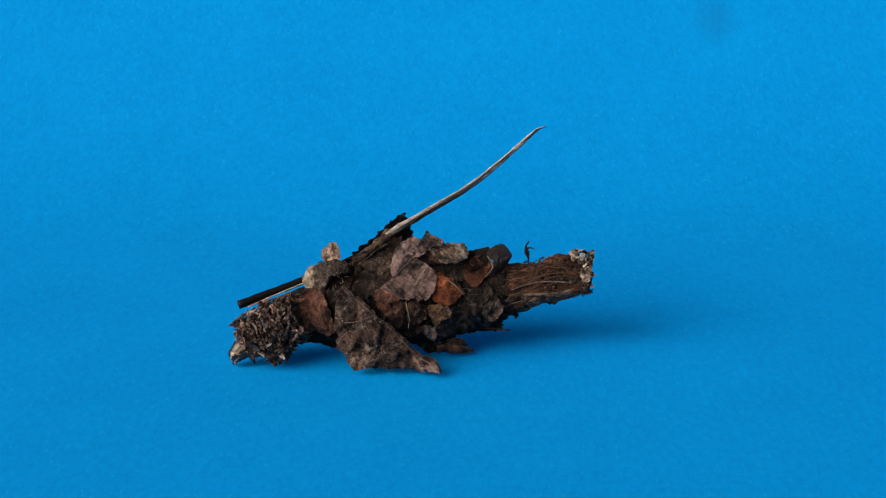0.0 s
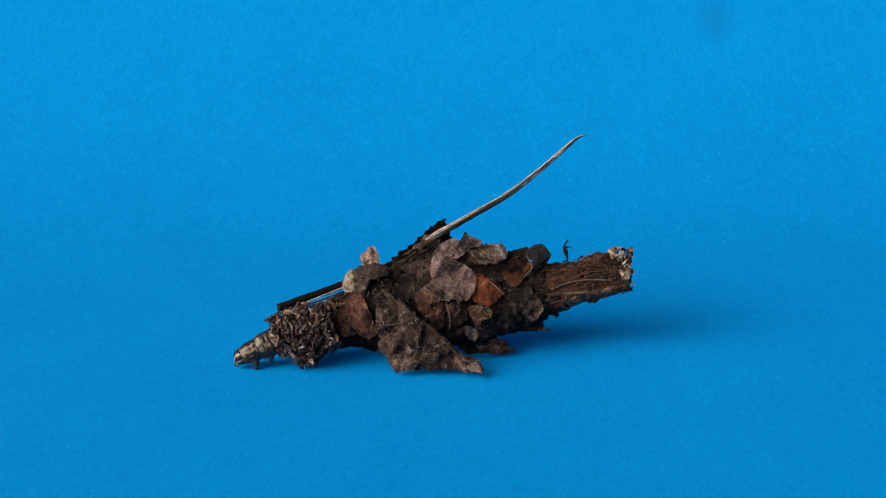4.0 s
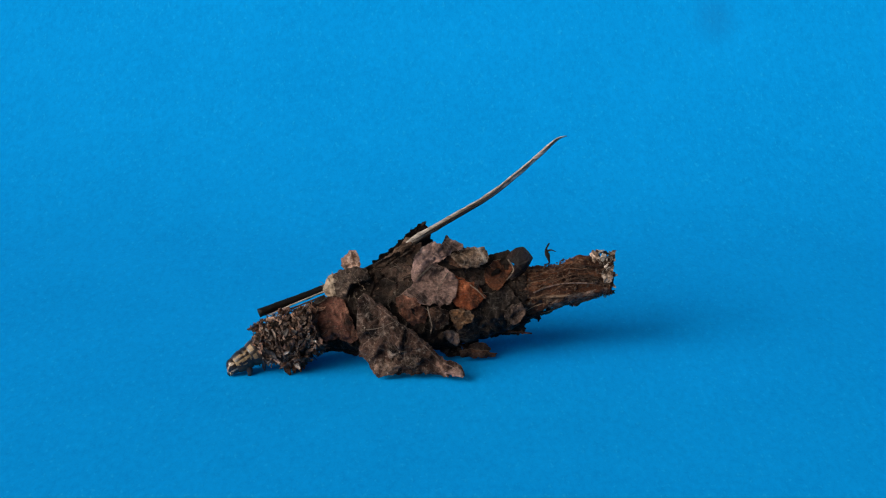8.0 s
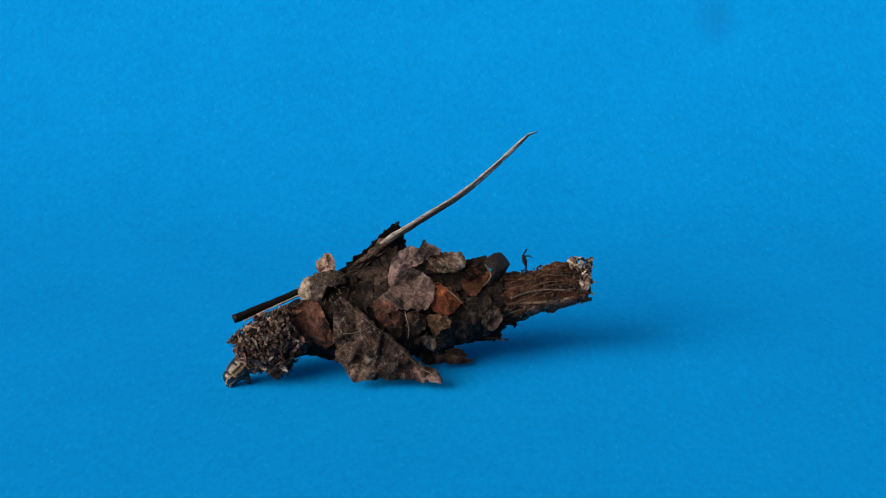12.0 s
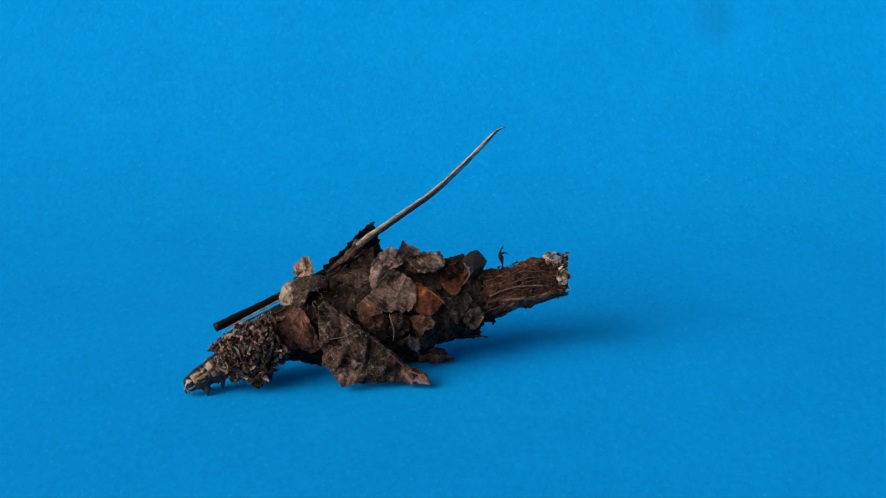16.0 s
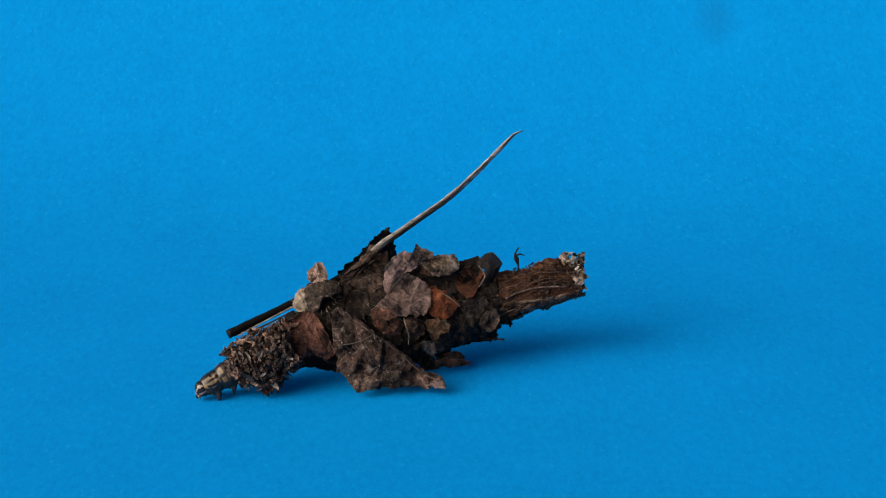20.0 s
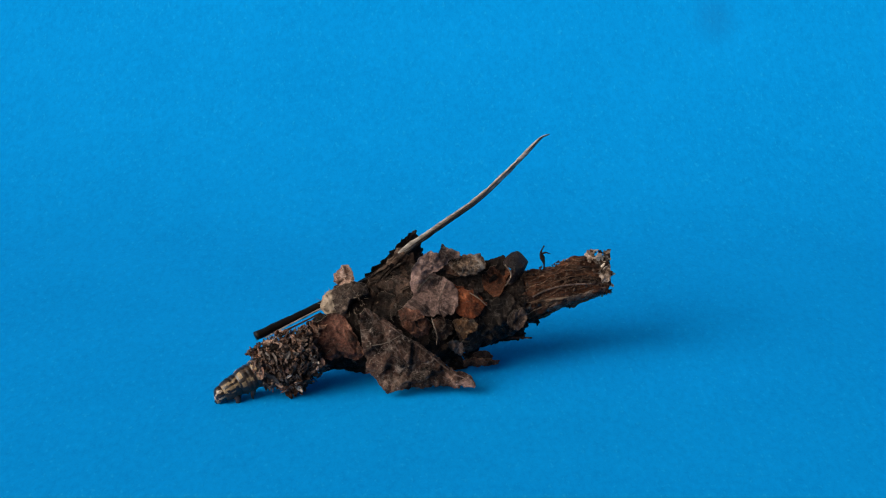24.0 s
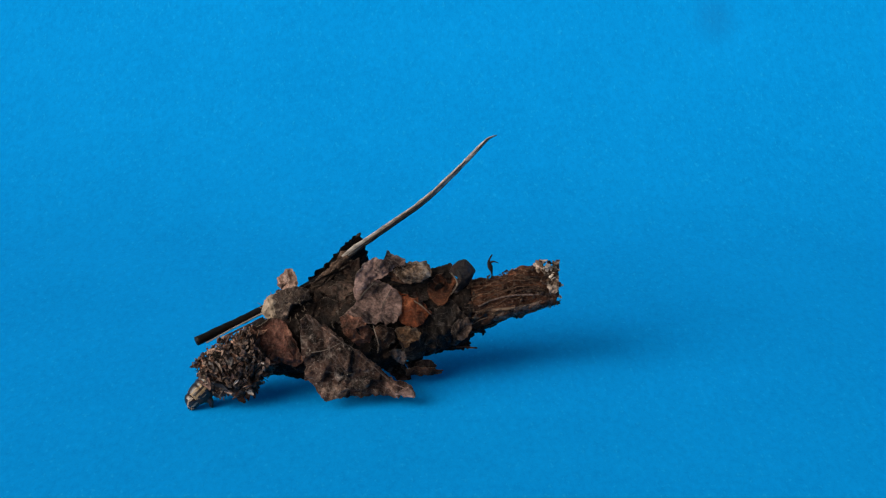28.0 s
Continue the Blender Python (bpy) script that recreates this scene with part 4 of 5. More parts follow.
def build_fuzz():
    """Loose silk hairs on the lumps and the woolly scrap."""
    rng = random.Random(5)
    bm = bmesh.new()
    for i in range(150):
        c, r = (((-10.75, -1.1, 7.1), 1.25), ((-9.3, -0.9, 7.5), 1.6))[i % 2]
        d = Vector((rng.uniform(-1, 1), rng.uniform(-1, 0.3), rng.uniform(-0.4, 1))).normalized()
        p = Vector(c) + d * r * (Vector((1, 0.8, 1)) * 0.97).x
        q = d + Vector((rng.uniform(-1, 1), rng.uniform(-1, 1), rng.uniform(-1, 1))) * 1.1
        tube_into(bm, [p, p + q * 0.16, p + q * 0.26 + Vector((rng.uniform(-0.1, 0.1), 0, rng.uniform(-0.1, 0.1)))], lambda f: 0.022 * (1 - f) + 0.008, 3)
    ob = part("silk_fuzz", bm, SILK, case, "fine pale silk fuzz")
    ob["kind"] = "stuff"


build_fuzz()


def build_hairs():
    """Fine pale fibres and scratches that lie on the flap and the larger scraps."""
    rng = random.Random(63)
    bm = bmesh.new()
    for i in range(76):
        if i < 40:
            surf, x, z = front_flap(0.5), rng.uniform(-7.6, -0.5), 0.0
            z = rng.uniform(1.8, 6.6 - 0.55 * (x + 7.6))
        else:
            surf, x = drape(1.45), rng.uniform(-12.0, 7.0)
            zc, r = core(x)
            z = zc + r * rng.uniform(-0.3, 0.85)
        turn, bend, ln = rng.uniform(0, 6.28), rng.uniform(-2.4, 2.4), rng.uniform(0.4, 1.2)
        path = []
        for k in range(6):
            path.append(Vector((x, surf(x, z), z)))
            x, z, turn = x + ln / 5 * math.cos(turn), z + ln / 5 * math.sin(turn) * 0.8, turn + bend / 5
        tube_into(bm, path, lambda f, r=rng.uniform(0.010, 0.020): r * (1.1 - abs(2 * f - 1)), 4)
    ob = part("hair_fibre", bm, VEIN, case, "fine pale fibres stuck to the leaves")
    ob["kind"] = "stuff"


build_hairs()

# the tiny sprig on the tail
bm = bmesh.new()
tube_into(bm, smooth_path([(9.90, 2.20, 9.26), (9.90, 2.20, 9.86), (9.72, 2.19, 10.52), (9.51, 2.19, 11.00), (9.58, 2.19, 11.41), (9.77, 2.20, 11.83)], 0.12), lambda f: 0.07 + 0.17 * max(0, 1 - abs(f - 0.5) * 3.2), 6, 0.7, 0.3)
tube_into(bm, smooth_path([(9.62, 2.19, 11.00), (10.00, 2.20, 11.12), (10.47, 2.22, 10.95)], 0.12), lambda f: 0.13 - 0.10 * f, 5, 0.7, 0.3)
part("sprig", bm, L_BLACK, case, "tiny dark dried sprig standing on the tail")

# the straw blade: its free upper part sways on the case
BLADE = [(-4.79, 3.38, 10.18), (-3.42, 3.97, 11.04), (-1.76, 4.68, 12.03), (0.75, 5.76, 13.51), (3.55, 6.97, 15.24), (6.32, 8.16, 17.62), (9.08, 9.34, 20.3), (9.76, 9.64, 20.87), (10.53, 9.97, 21.07)]


def build_blade():
    path = [p - ROD for p in smooth_path(BLADE, 0.4)]
    bm = bmesh.new()
    width = lambda f: 0.34 * (1 - 0.42 * f) * min(1.0, (1.02 - f) * 8) * min(1.0, 0.35 + f * 9) + 0.02
    tube_into(bm, path, width, 12, 0.4, 0.3, 2)
    ob = part("straw_blade", bm, STRAW, case, "long weathered grey-brown straw blade, slightly bent")
    bm = bmesh.new()
    low = [p + Vector((0.10, -0.05, -0.30 * (1 - 0.4 * i / len(path)))) for i, p in enumerate(path[:int(len(path) * 0.7)])]
    tube_into(bm, low, lambda f: 0.12 * (1 - 0.6 * f), 6, 1.0, 0.5, 5)
    edge = part("blade_edge", bm, STRAW_EDGE, ob, "dark folded edge of the straw")
    for k, (lo, hi, side, drop) in enumerate(((0.05, 0.5, 0.12, 0.10), (0.3, 0.8, -0.08, 0.16), (0.68, 0.80, -0.03, 0.12), (0.15, 0.6, -0.05, -0.20), (0.82, 0.98, 0.0, 0.08))):
        seg = path[int(len(path) * lo):int(len(path) * hi)]
        bm = bmesh.new()
        tube_into(bm, [p + Vector((side, -0.17, drop * (1 - i / len(seg) * 0.4))) for i, p in enumerate(seg)], lambda f: 0.085 * math.sin(math.pi * min(max(f, 0.03), 0.97)) + 0.01, 5, 1.0, 0.8, k)
        part("streak", bm, STRAW_EDGE if k % 2 == 0 else VEIN, ob, "dark grain line" if k % 2 == 0 else "pale grain line")
    ob.location = ROD * MM
    return ob


ROCKING.append(build_blade())

# ---- the soft collar of chips at the mouth of the case ----
PIVOT = Vector((-13.11, -4.61, 4.3))
MID = Vector((-15.06, -4.85, 3.02)) - PIVOT
MOUTH = (Vector((-17.08, -5.09, 1.99)) - PIVOT) * 1.13
COLTIP = Vector((-18.97, -5.32, 3.44)) - PIVOT


def collar_point(f, a, out=0.0):
    """On the collar's skin: f from 0 (case) to 1 (mouth), angle a."""
    c = Vector((0.9, 0.1, 0.2)).lerp(MOUTH, f) + (MID - MOUTH * 0.5) * (1 - (2 * f - 1) ** 2)
    r = float(np.interp(f, [0, 0.25, 0.6, 1.0], [1.75, 2.05, 2.3, 1.75])) + out
    r *= 1 + 0.26 * max(0.0, -math.sin(a)) * min(1.0, max(0.0, (f - 0.3) * 3))   # it sags
    d = MOUTH.normalized()
    s = d.cross(Vector((0, 0, 1))).normalized()
    u = s.cross(d)
    n = s * math.cos(a) + u * math.sin(a)
    return c + n * r, n, d


def build_collar():
    bm = bmesh.new()
    rows = []
    for i in range(17):
        row = []
        for k in range(40):
            a = 2 * math.pi * k / 40
            p, n, d = collar_point(i / 16, a, -0.35)
            p += n * 0.3 * fbm(p.x, p.y, p.z)
            row.append(bm.verts.new(p * MM))
        rows.append(row)
    inner = []
    for k in range(40):
        p, n, d = collar_point(0.8, 2 * math.pi * k / 40, -0.9)
        inner.append(bm.verts.new(p * MM))
    rows.append(inner)
    for p, q in zip(rows, rows[1:]):
        for k in range(40):
            bm.faces.new((p[k], p[(k + 1) % 40], q[(k + 1) % 40], q[k]))
    bm.faces.new(rows[0])
    ob = part("collar", bm, BODY, case, "flexible collar of small brown chips round the mouth")
    ob.location = PIVOT * MM
    rng = random.Random(31)
    meshes = []
    for i in range(14):
        b = bmesh.new()
        if i % 3 == 2:
            chip_into(b, Matrix.Identity(4), 0.32 * MM, i + 2, 0.7, 2)
        else:
            flake_into(b, Matrix.Diagonal((rng.uniform(0.95, 1.3), rng.uniform(0.7, 1.15), 1, 1)), 0.40 * MM, i + 2, rng.uniform(0.2, 1.0))
        me = bpy.data.meshes.new("chip")
        bmesh.ops.recalc_face_normals(b, faces=b.faces)
        b.to_mesh(me)
        b.free()
        me.materials.append(CRUMB)
        meshes.append(me)
    red = []
    for me in meshes[:5]:
        r = me.copy()
        r.materials[0] = RED_CRUMB
        red.append(r)
    n_chips = 300
    for i in range(n_chips):
        f = (i + rng.random()) / n_chips
        a = i * 2.39996 + rng.uniform(-0.2, 0.2)
        p, n, d = collar_point(f, a, rng.uniform(-0.3, 0.25))
        p += n * 0.7 * fbm(p.x * 0.8 + 7, p.y * 0.8, p.z * 0.8)
        if (PIVOT + p).z < 0.25 + 0.6 * f:
            p.z = 0.25 + 0.6 * f - PIVOT.z + rng.uniform(0, 0.5)
        o = new("chip", rng.choice(red if rng.random() < 0.55 else meshes))
        o.parent = ob
        z = (n + d * rng.uniform(-0.1, 0.9) + Vector((rng.uniform(-1, 1), rng.uniform(-1, 1), rng.uniform(-1, 1))) * 0.6).normalized()
        # chips lie flat, and tilt outwards near the mouth
        flat = z.to_track_quat('Z' if rng.random() < 0.85 else 'X', 'Y').to_matrix().to_4x4()
        k = rng.uniform(0.45, 0.95) if i % 5 else rng.uniform(0.95, 1.3)
        o.matrix_basis = Matrix.Translation(p * MM) @ flat @ Matrix.Rotation(rng.uniform(0, 6.28), 4, 'Z') @ Matrix.Diagonal((k * rng.uniform(0.85, 1.35), k, k * 1.1, 1))
    # finer dust between the chips
    bm = bmesh.new()
    for i in range(750):
        f, a = rng.random(), rng.uniform(0, 6.283)
        p, n, d = collar_point(f, a, rng.uniform(-0.1, 0.45))
        if (PIVOT + p).z < 0.3 + 0.9 * f:
            continue
        flake_into(bm, chip_pose(p, n, rng, 1.2), rng.uniform(0.10, 0.26) * MM, i, 0.6)
    dust = part("chip_dust", bm, COLLAR_DUST, ob, "fine brown crumbs between the chips")
    dust["kind"] = "stuff"
    # larger flakes that hang under the collar
    for i in range(26):
        o = new("chip", meshes[i % 14] if i % 3 else red[i % 5])
        o.parent = ob
        k = rng.uniform(0.7, 1.15)
        p, n, d = collar_point(rng.uniform(0.4, 0.8), radians(rng.uniform(215, 310)), rng.uniform(-0.1, 0.35))
        p.z = max(p.z, 0.45 - PIVOT.z)
        o.matrix_basis = Matrix.Translation(p * MM) @ pose(0, 0, 0, rng.uniform(50, 130), rng.uniform(-40, 40), rng.uniform(0, 360)) @ Matrix.Diagonal((k, k, k, 1))
    for i in range(7):
        bm = bmesh.new()
        p, n, d = collar_point(0.42 + 0.05 * i, radians(228 + 12 * (i % 3)), 0.1)
        p.z = max(p.z - 0.25, 0.5 - PIVOT.z)
        flake_into(bm, Matrix.Translation(p * MM) @ pose(0, 0, 0, rng.uniform(60, 120), rng.uniform(40, 110), rng.uniform(-40, 40)), rng.uniform(0.45, 0.7) * MM, 90 + i, 0.7)
        part("hanging_flake", bm, (L_TAN, L_RUST, L_STRIP)[i % 3], ob, "torn brown flake hanging from the collar")
    # the reddish spike that juts out over the mouth
    bm = bmesh.new()
    tube_into(bm, smooth_path([COLTIP + Vector((2.2, 0.3, -0.1)), COLTIP + Vector((1.2, 0.1, 0.1)), COLTIP], 0.15), lambda f: 0.42 * (1 - f) ** 0.7 + 0.04, 8, 0.5, 0.5, 6)
    part("spike_chip", bm, L_TAN, ob, "reddish tan pointed chip jutting over the mouth")
    bm = bmesh.new()
    tube_into(bm, smooth_path([COLTIP + Vector((2.4, 0.5, 0.5)), COLTIP + Vector((1.4, 0.3, 0.45)), COLTIP + Vector((0.5, 0.2, 0.5))], 0.15), lambda f: 0.32 * (1 - f) ** 0.7 + 0.04, 8, 0.5, 0.5, 9)
    part("spike_chip", bm, L_BLACK, ob, "dark pointed chip")
    # frayed wisps between the chips
    bm = bmesh.new()
    for i in range(120):
        p, n, d = collar_point(rng.uniform(0.05, 1.0), rng.uniform(0, 6.283), 0.15)
        if (PIVOT + p).z < 1.0:
            continue
        q = (n + d * rng.uniform(-0.4, 0.8) + Vector((rng.uniform(-1, 1), rng.uniform(-1, 1), rng.uniform(-1, 1))) * 0.8).normalized()
        k = rng.uniform(0.3, 0.8)
        tube_into(bm, [p, p + q * k * 0.5, p + q * k + Vector((0, 0, -0.12))], lambda f: 0.035 * (1 - f) + 0.01, 3)
    wisps = part("wisp", bm, FIBRE, ob, "frayed silk and bark wisps")
    wisps["kind"] = "stuff"
    # fine hairs at the back of the collar
    for i in range(5):
        bm = bmesh.new()
        p0 = Vector((-0.3 + 0.25 * i - 0.4, -1.6 + 0.2 * i, -1.7))
        tube_into(bm, smooth_path([p0, p0 + Vector((0.25, -0.1, -0.7)), p0 + Vector((0.5 + 0.1 * i, -0.2, -1.3))], 0.2), lambda f: 0.06 * (1 - f) + 0.02, 5)
        part("bristle", bm, L_BLACK, ob)
    return ob


collar = build_collar()

# red crumbs where collar and case meet
rng = random.Random(8)
for i in range(26):
    x, a = rng.uniform(-14.0, -11.6), rng.uniform(radians(100), radians(200))
    p, n = on_core(max(x, -13.1), a, rng.uniform(0.1, 0.5))
    p.x = x
    bm = bmesh.new()
    flake_into(bm, chip_pose(p, n, rng, 0.8), rng.uniform(0.3, 0.5) * MM, i, 0.8)
    part("bark_chip", bm, RED_CRUMB, case)

# ---- the caterpillar: x runs from the head back along the body ----
caterpillar = tagged(new("caterpillar"), "small caterpillar with dark shiny head and striped tan plates", "caterpillar")


def build_segment(name, length, r0, r1, mats, pattern, label, seed):
    """A body ring: swollen in the middle, stripes laid by angle."""
    bm = bmesh.new()
    nx, na = 18, 60
    rows = []
    for i in range(nx + 1):
        f = i / nx
        x = (f - 0.5) * length
        r = (r0 + (r1 - r0) * f) * (0.80 + 0.20 * math.sin(math.pi * min(max(f, 0.02), 0.98)) ** 0.45 - 0.05 * math.exp(-((f - 0.62) / 0.07) ** 2))
        rows.append([bm.verts.new((x * MM, r * math.cos(2 * math.pi * k / na) * MM, r * 1.05 * math.sin(2 * math.pi * k / na) * MM)) for k in range(na)])
    for i in range(nx):
        for k in range(na):
            f = bm.faces.new((rows[i][k], rows[i][(k + 1) % na], rows[i + 1][(k + 1) % na], rows[i + 1][k]))
            ang = (k + 0.5) / na * 360
            f.material_index = pattern(abs(((ang - 90 + 180) % 360) - 180), i / nx)
    bm.faces.new(rows[0]).material_index = 2
    bm.faces.new(rows[-1]).material_index = 2
    return part(name, bm, mats, caterpillar, label)


def stripes(off, f):
    """Angle from the back, and place along the ring: dark back line, broken dark side bars, brown belly."""
    off += 4 * noise.noise((f * 4.0, off * 0.03, 1.0)) + 40 * (f - 0.5) ** 2
    if off > 98:
        return 2
    if off < 27 or 86 < off or f > 0.90:
        return 1
    if 42 < off < 58 and 0.05 < f < 0.95:
        return 1
    if 70 < off < 84 and 0.12 < f < 0.8:
        return 1
    return 0


def second_stripes(off, f):
    """Pale front band, the rest brown with dark back line and bars."""
    off += 9 * noise.noise((f * 3.0, off * 0.03, 4.0))
    if off < 14:
        return 1
    if off > 112:
        return 2
    if f < 0.30:
        return 1 if f < 0.06 or 50 < off < 64 or off > 92 else 0
    if 28 < off < 58 and f < 0.85:
        return 1
    return 0 if 64 < off < 80 and 0.4 < f < 0.75 else 2


def build_leg(parent, side, reach):
    bm = bmesh.new()
    a = Vector((0.1, side * 0.5, -0.62))
    tube_into(bm, smooth_path([a, a + Vector((-0.05, side * 0.22, -0.45)), a + Vector((-0.22, side * 0.20, -0.45 - reach * 0.4)), a + Vector((-0.35, side * 0.12, -0.45 - reach))], 0.12),
              lambda f: 0.36 * (1 - f) ** 0.8 + 0.04, 8)
    part("leg", bm, LEG, parent, "pointed dark leg")


def build_head():
    bm = bmesh.new()
    r = bmesh.ops.create_icosphere(bm, subdivisions=5, radius=1.0)
    for v in r["verts"]:
        d = v.co
        k = 1 - 0.30 * max(0.0, -d.x) ** 3     # narrows to the mouth
        y, z = d.y * 0.78 * k, d.z * 0.80 * k - 0.12 * max(0.0, -d.x) ** 2
        y *= 1 - 0.08 * math.exp(-(d.y / 0.12) ** 2) * (d.z > 0)
        v.co = Vector((d.x * 0.80, y, z)) * MM
    for f in bm.faces:
        c = f.calc_center_median() / MM
        off = math.degrees(math.atan2(abs(c.y), c.z + 0.1)) + 8 * noise.noise((c.x * 3, abs(c.y) * 3, c.z * 3)) - 14 * c.x
        streak = 30 < off < 46 and -0.62 < c.x < 0.2       # pale streaks fan out from the mouth
        cheek = 78 < off < 97 and -0.55 < c.x < 0.1
        lip = c.x < -0.66 and c.z > -0.25 and abs(c.y) < 0.24
        f.material_index = 1 if streak or cheek or lip else 0
    head = part("head", bm, [HEAD_DARK, HEAD_PALE], caterpillar, "shiny dark head with pale streaks")
    for s in (-1, 1):
        bm = bmesh.new()
        chip_into(bm, Matrix.Translation(Vector((-0.74, s * 0.16, -0.30)) * MM), 0.22 * MM, 4, 0.9, 2)
        part("mandible", bm, HEAD_DARK, head, "dark mandible")
        bm = bmesh.new()
        chip_into(bm, Matrix.Translation(Vector((-0.62, s * 0.34, -0.34)) * MM), 0.17 * MM, 5, 0.9, 2)
        part("mouthpart", bm, HEAD_PALE, head, "pale cream mouthpart")
        bm = bmesh.new()
        tube_into(bm, smooth_path([(-0.62, s * 0.36, -0.1), (-0.76, s * 0.42, -0.2), (-0.86, s * 0.43, -0.3)], 0.08), lambda f: 0.05 * (1 - f) + 0.02, 6)
        part("antenna", bm, HEAD_PALE, head, "short pale antenna")
    head.matrix_basis = pose(0, 0, 0, 0, -14, 0)
    return head


head = build_head()
MATS = [PLATE, PLATE_DARK, FLESH]
RINGS = []
for label, length, r0, r1, rest, reach in (("tan plate with dark stripes", 1.75, 0.90, 1.14, 1.0, 0.8), ("dark brown ring with a pale band", 1.75, 1.16, 1.34, 2.6, 0.85),
                                           ("dark brown ring with bars", 1.6, 1.32, 1.40, 4.05, 0.7), ("brown soft ring", 1.5, 1.38, 1.3, 5.3, 0.0), ("brown soft ring", 1.4, 1.3, 1.1, 6.4, 0.0)):
    ring = build_segment("body_ring", length, r0, r1, MATS, (stripes if not RINGS else second_stripes) if reach else (lambda off, f: 2), label, len(RINGS))
    if reach:
        for side in (-1, 1):
            build_leg(ring, side, reach)
    RINGS.append((ring, rest))


# ---- what moves ----
def motions():
    # case: seconds, mm, degrees
    CASE = [
        (0, -2.32, 4.99, -0.50, 3.4, 5.0, -1.6), (0.5, -1.57, 4.84, -0.49, 3.2, 5.2, -1.3), (1, -1.21, 4.87, -0.51, 3.5, 4.0, -1.2), (1.5, -0.79, 5.08, -0.59, 3.3, 3.6, -1.6),
        (2, 0.19, 4.81, -0.56, 2.8, 3.8, -1.3), (2.5, 0.96, 4.96, -0.62, 2.6, 3.4, -1.8), (3, 1.49, 4.90, -0.67, 2.2, 3.2, -2.1), (3.5, 1.80, 4.66, -0.63, 1.7, 3.3, -2.2),
        (5.5, 1.43, 4.97, -0.90, 1.8, 3.2, -0.3), (6, -1.84, 4.40, -0.77, 3.2, 5.5, -1.2), (6.5, -1.11, 4.30, -0.75, 3.2, 4.3, -1.6), (7, -0.59, 4.17, -0.74, 3.0, 3.8, -1.0),
        (7.5, -0.37, 4.19, -0.78, 2.6, 3.5, -1.8), (8, -0.04, 3.94, -0.73, 2.2, 3.3, -1.4), (8.5, 0.20, 3.94, -0.75, 2.1, 2.1, -0.7), (9, 0.69, 3.97, -0.77, 2.0, 1.8, -0.9),
        (9.5, 1.07, 3.99, -0.86, 1.3, 1.8, -0.4), (10, 0.86, 4.02, -0.88, 1.0, 2.1, 0.3), (10.5, 1.18, 3.84, -0.85, 0.4, 2.4, -0.3), (11, -3.11, 0.53, 0.06, 0.4, 10.7, 1.3),
        (11.5, -2.92, 1.79, -0.38, 1.8, 6.2, 1.2), (13.5, -1.90, 2.08, -0.52, 2.4, 4.4, 2.0), (14, -5.40, 0.54, 0.11, 3.8, 10.5, 8.3), (14.5, -5.29, 1.37, -0.33, 3.8, 6.3, 7.9),
        (15, -4.98, 1.55, -0.46, 3.1, 6.1, 8.1), (15.5, -4.79, 1.77, -0.52, 3.2, 6.2, 7.9), (16, -4.66, 2.06, -0.49, 3.8, 5.6, 8.1), (16.5, -5.08, 2.18, -0.47, 4.1, 5.1, 8.7),
        (17, -8.42, -1.52, 0.47, 4.1, 12.7, 10.0), (17.5, -8.64, 0.26, -0.36, 4.0, 6.9, 8.4), (18, -8.02, 0.07, -0.39, 3.8, 5.8, 8.3), (18.5, -6.02, 0.22, -0.39, 4.0, 4.3, 7.7),
        (19, -3.84, 0.42, -0.39, 3.6, 4.4, 7.2), (19.5, -3.13, 0.62, -0.41, 3.3, 4.2, 6.9), (20, -2.96, 0.53, -0.33, 3.3, 3.9, 6.9), (20.5, -2.86, 0.69, -0.46, 2.6, 3.4, 7.4),
        (21, -2.54, 0.69, -0.47, 2.6, 3.4, 7.4), (21.5, -3.42, 0.37, -0.51, 2.1, 4.8, 7.8), (23.5, -0.29, 0.62, -0.44, 2.4, 3.0, 7.0), (24, -0.22, 0.61, -0.43, 2.4, 2.8, 7.1),
        (24.5, -3.95, -1.84, 0.25, 3.8, 8.0, 8.7), (25, -4.16, -0.85, -0.13, 3.7, 5.0, 7.8), (25.5, -3.75, -0.86, -0.10, 3.8, 4.7, 7.6), (26, -3.31, -0.77, -0.13, 3.4, 4.4, 7.3),
        (26.5, -2.88, -0.83, -0.12, 2.8, 3.7, 6.8), (27, -2.33, -0.68, -0.17, 2.8, 3.2, 7.2), (27.5, -5.71, -3.21, 0.62, 4.5, 9.3, 7.9), (28, -5.65, -1.99, -0.08, 3.3, 3.9, 5.9)]
    poses = {t: pose(x * MM, y * MM, z * MM, rx, ry, rz) for t, x, y, z, rx, ry, rz in CASE}
    walk(case, [(t, m) for t, m in poses.items()])
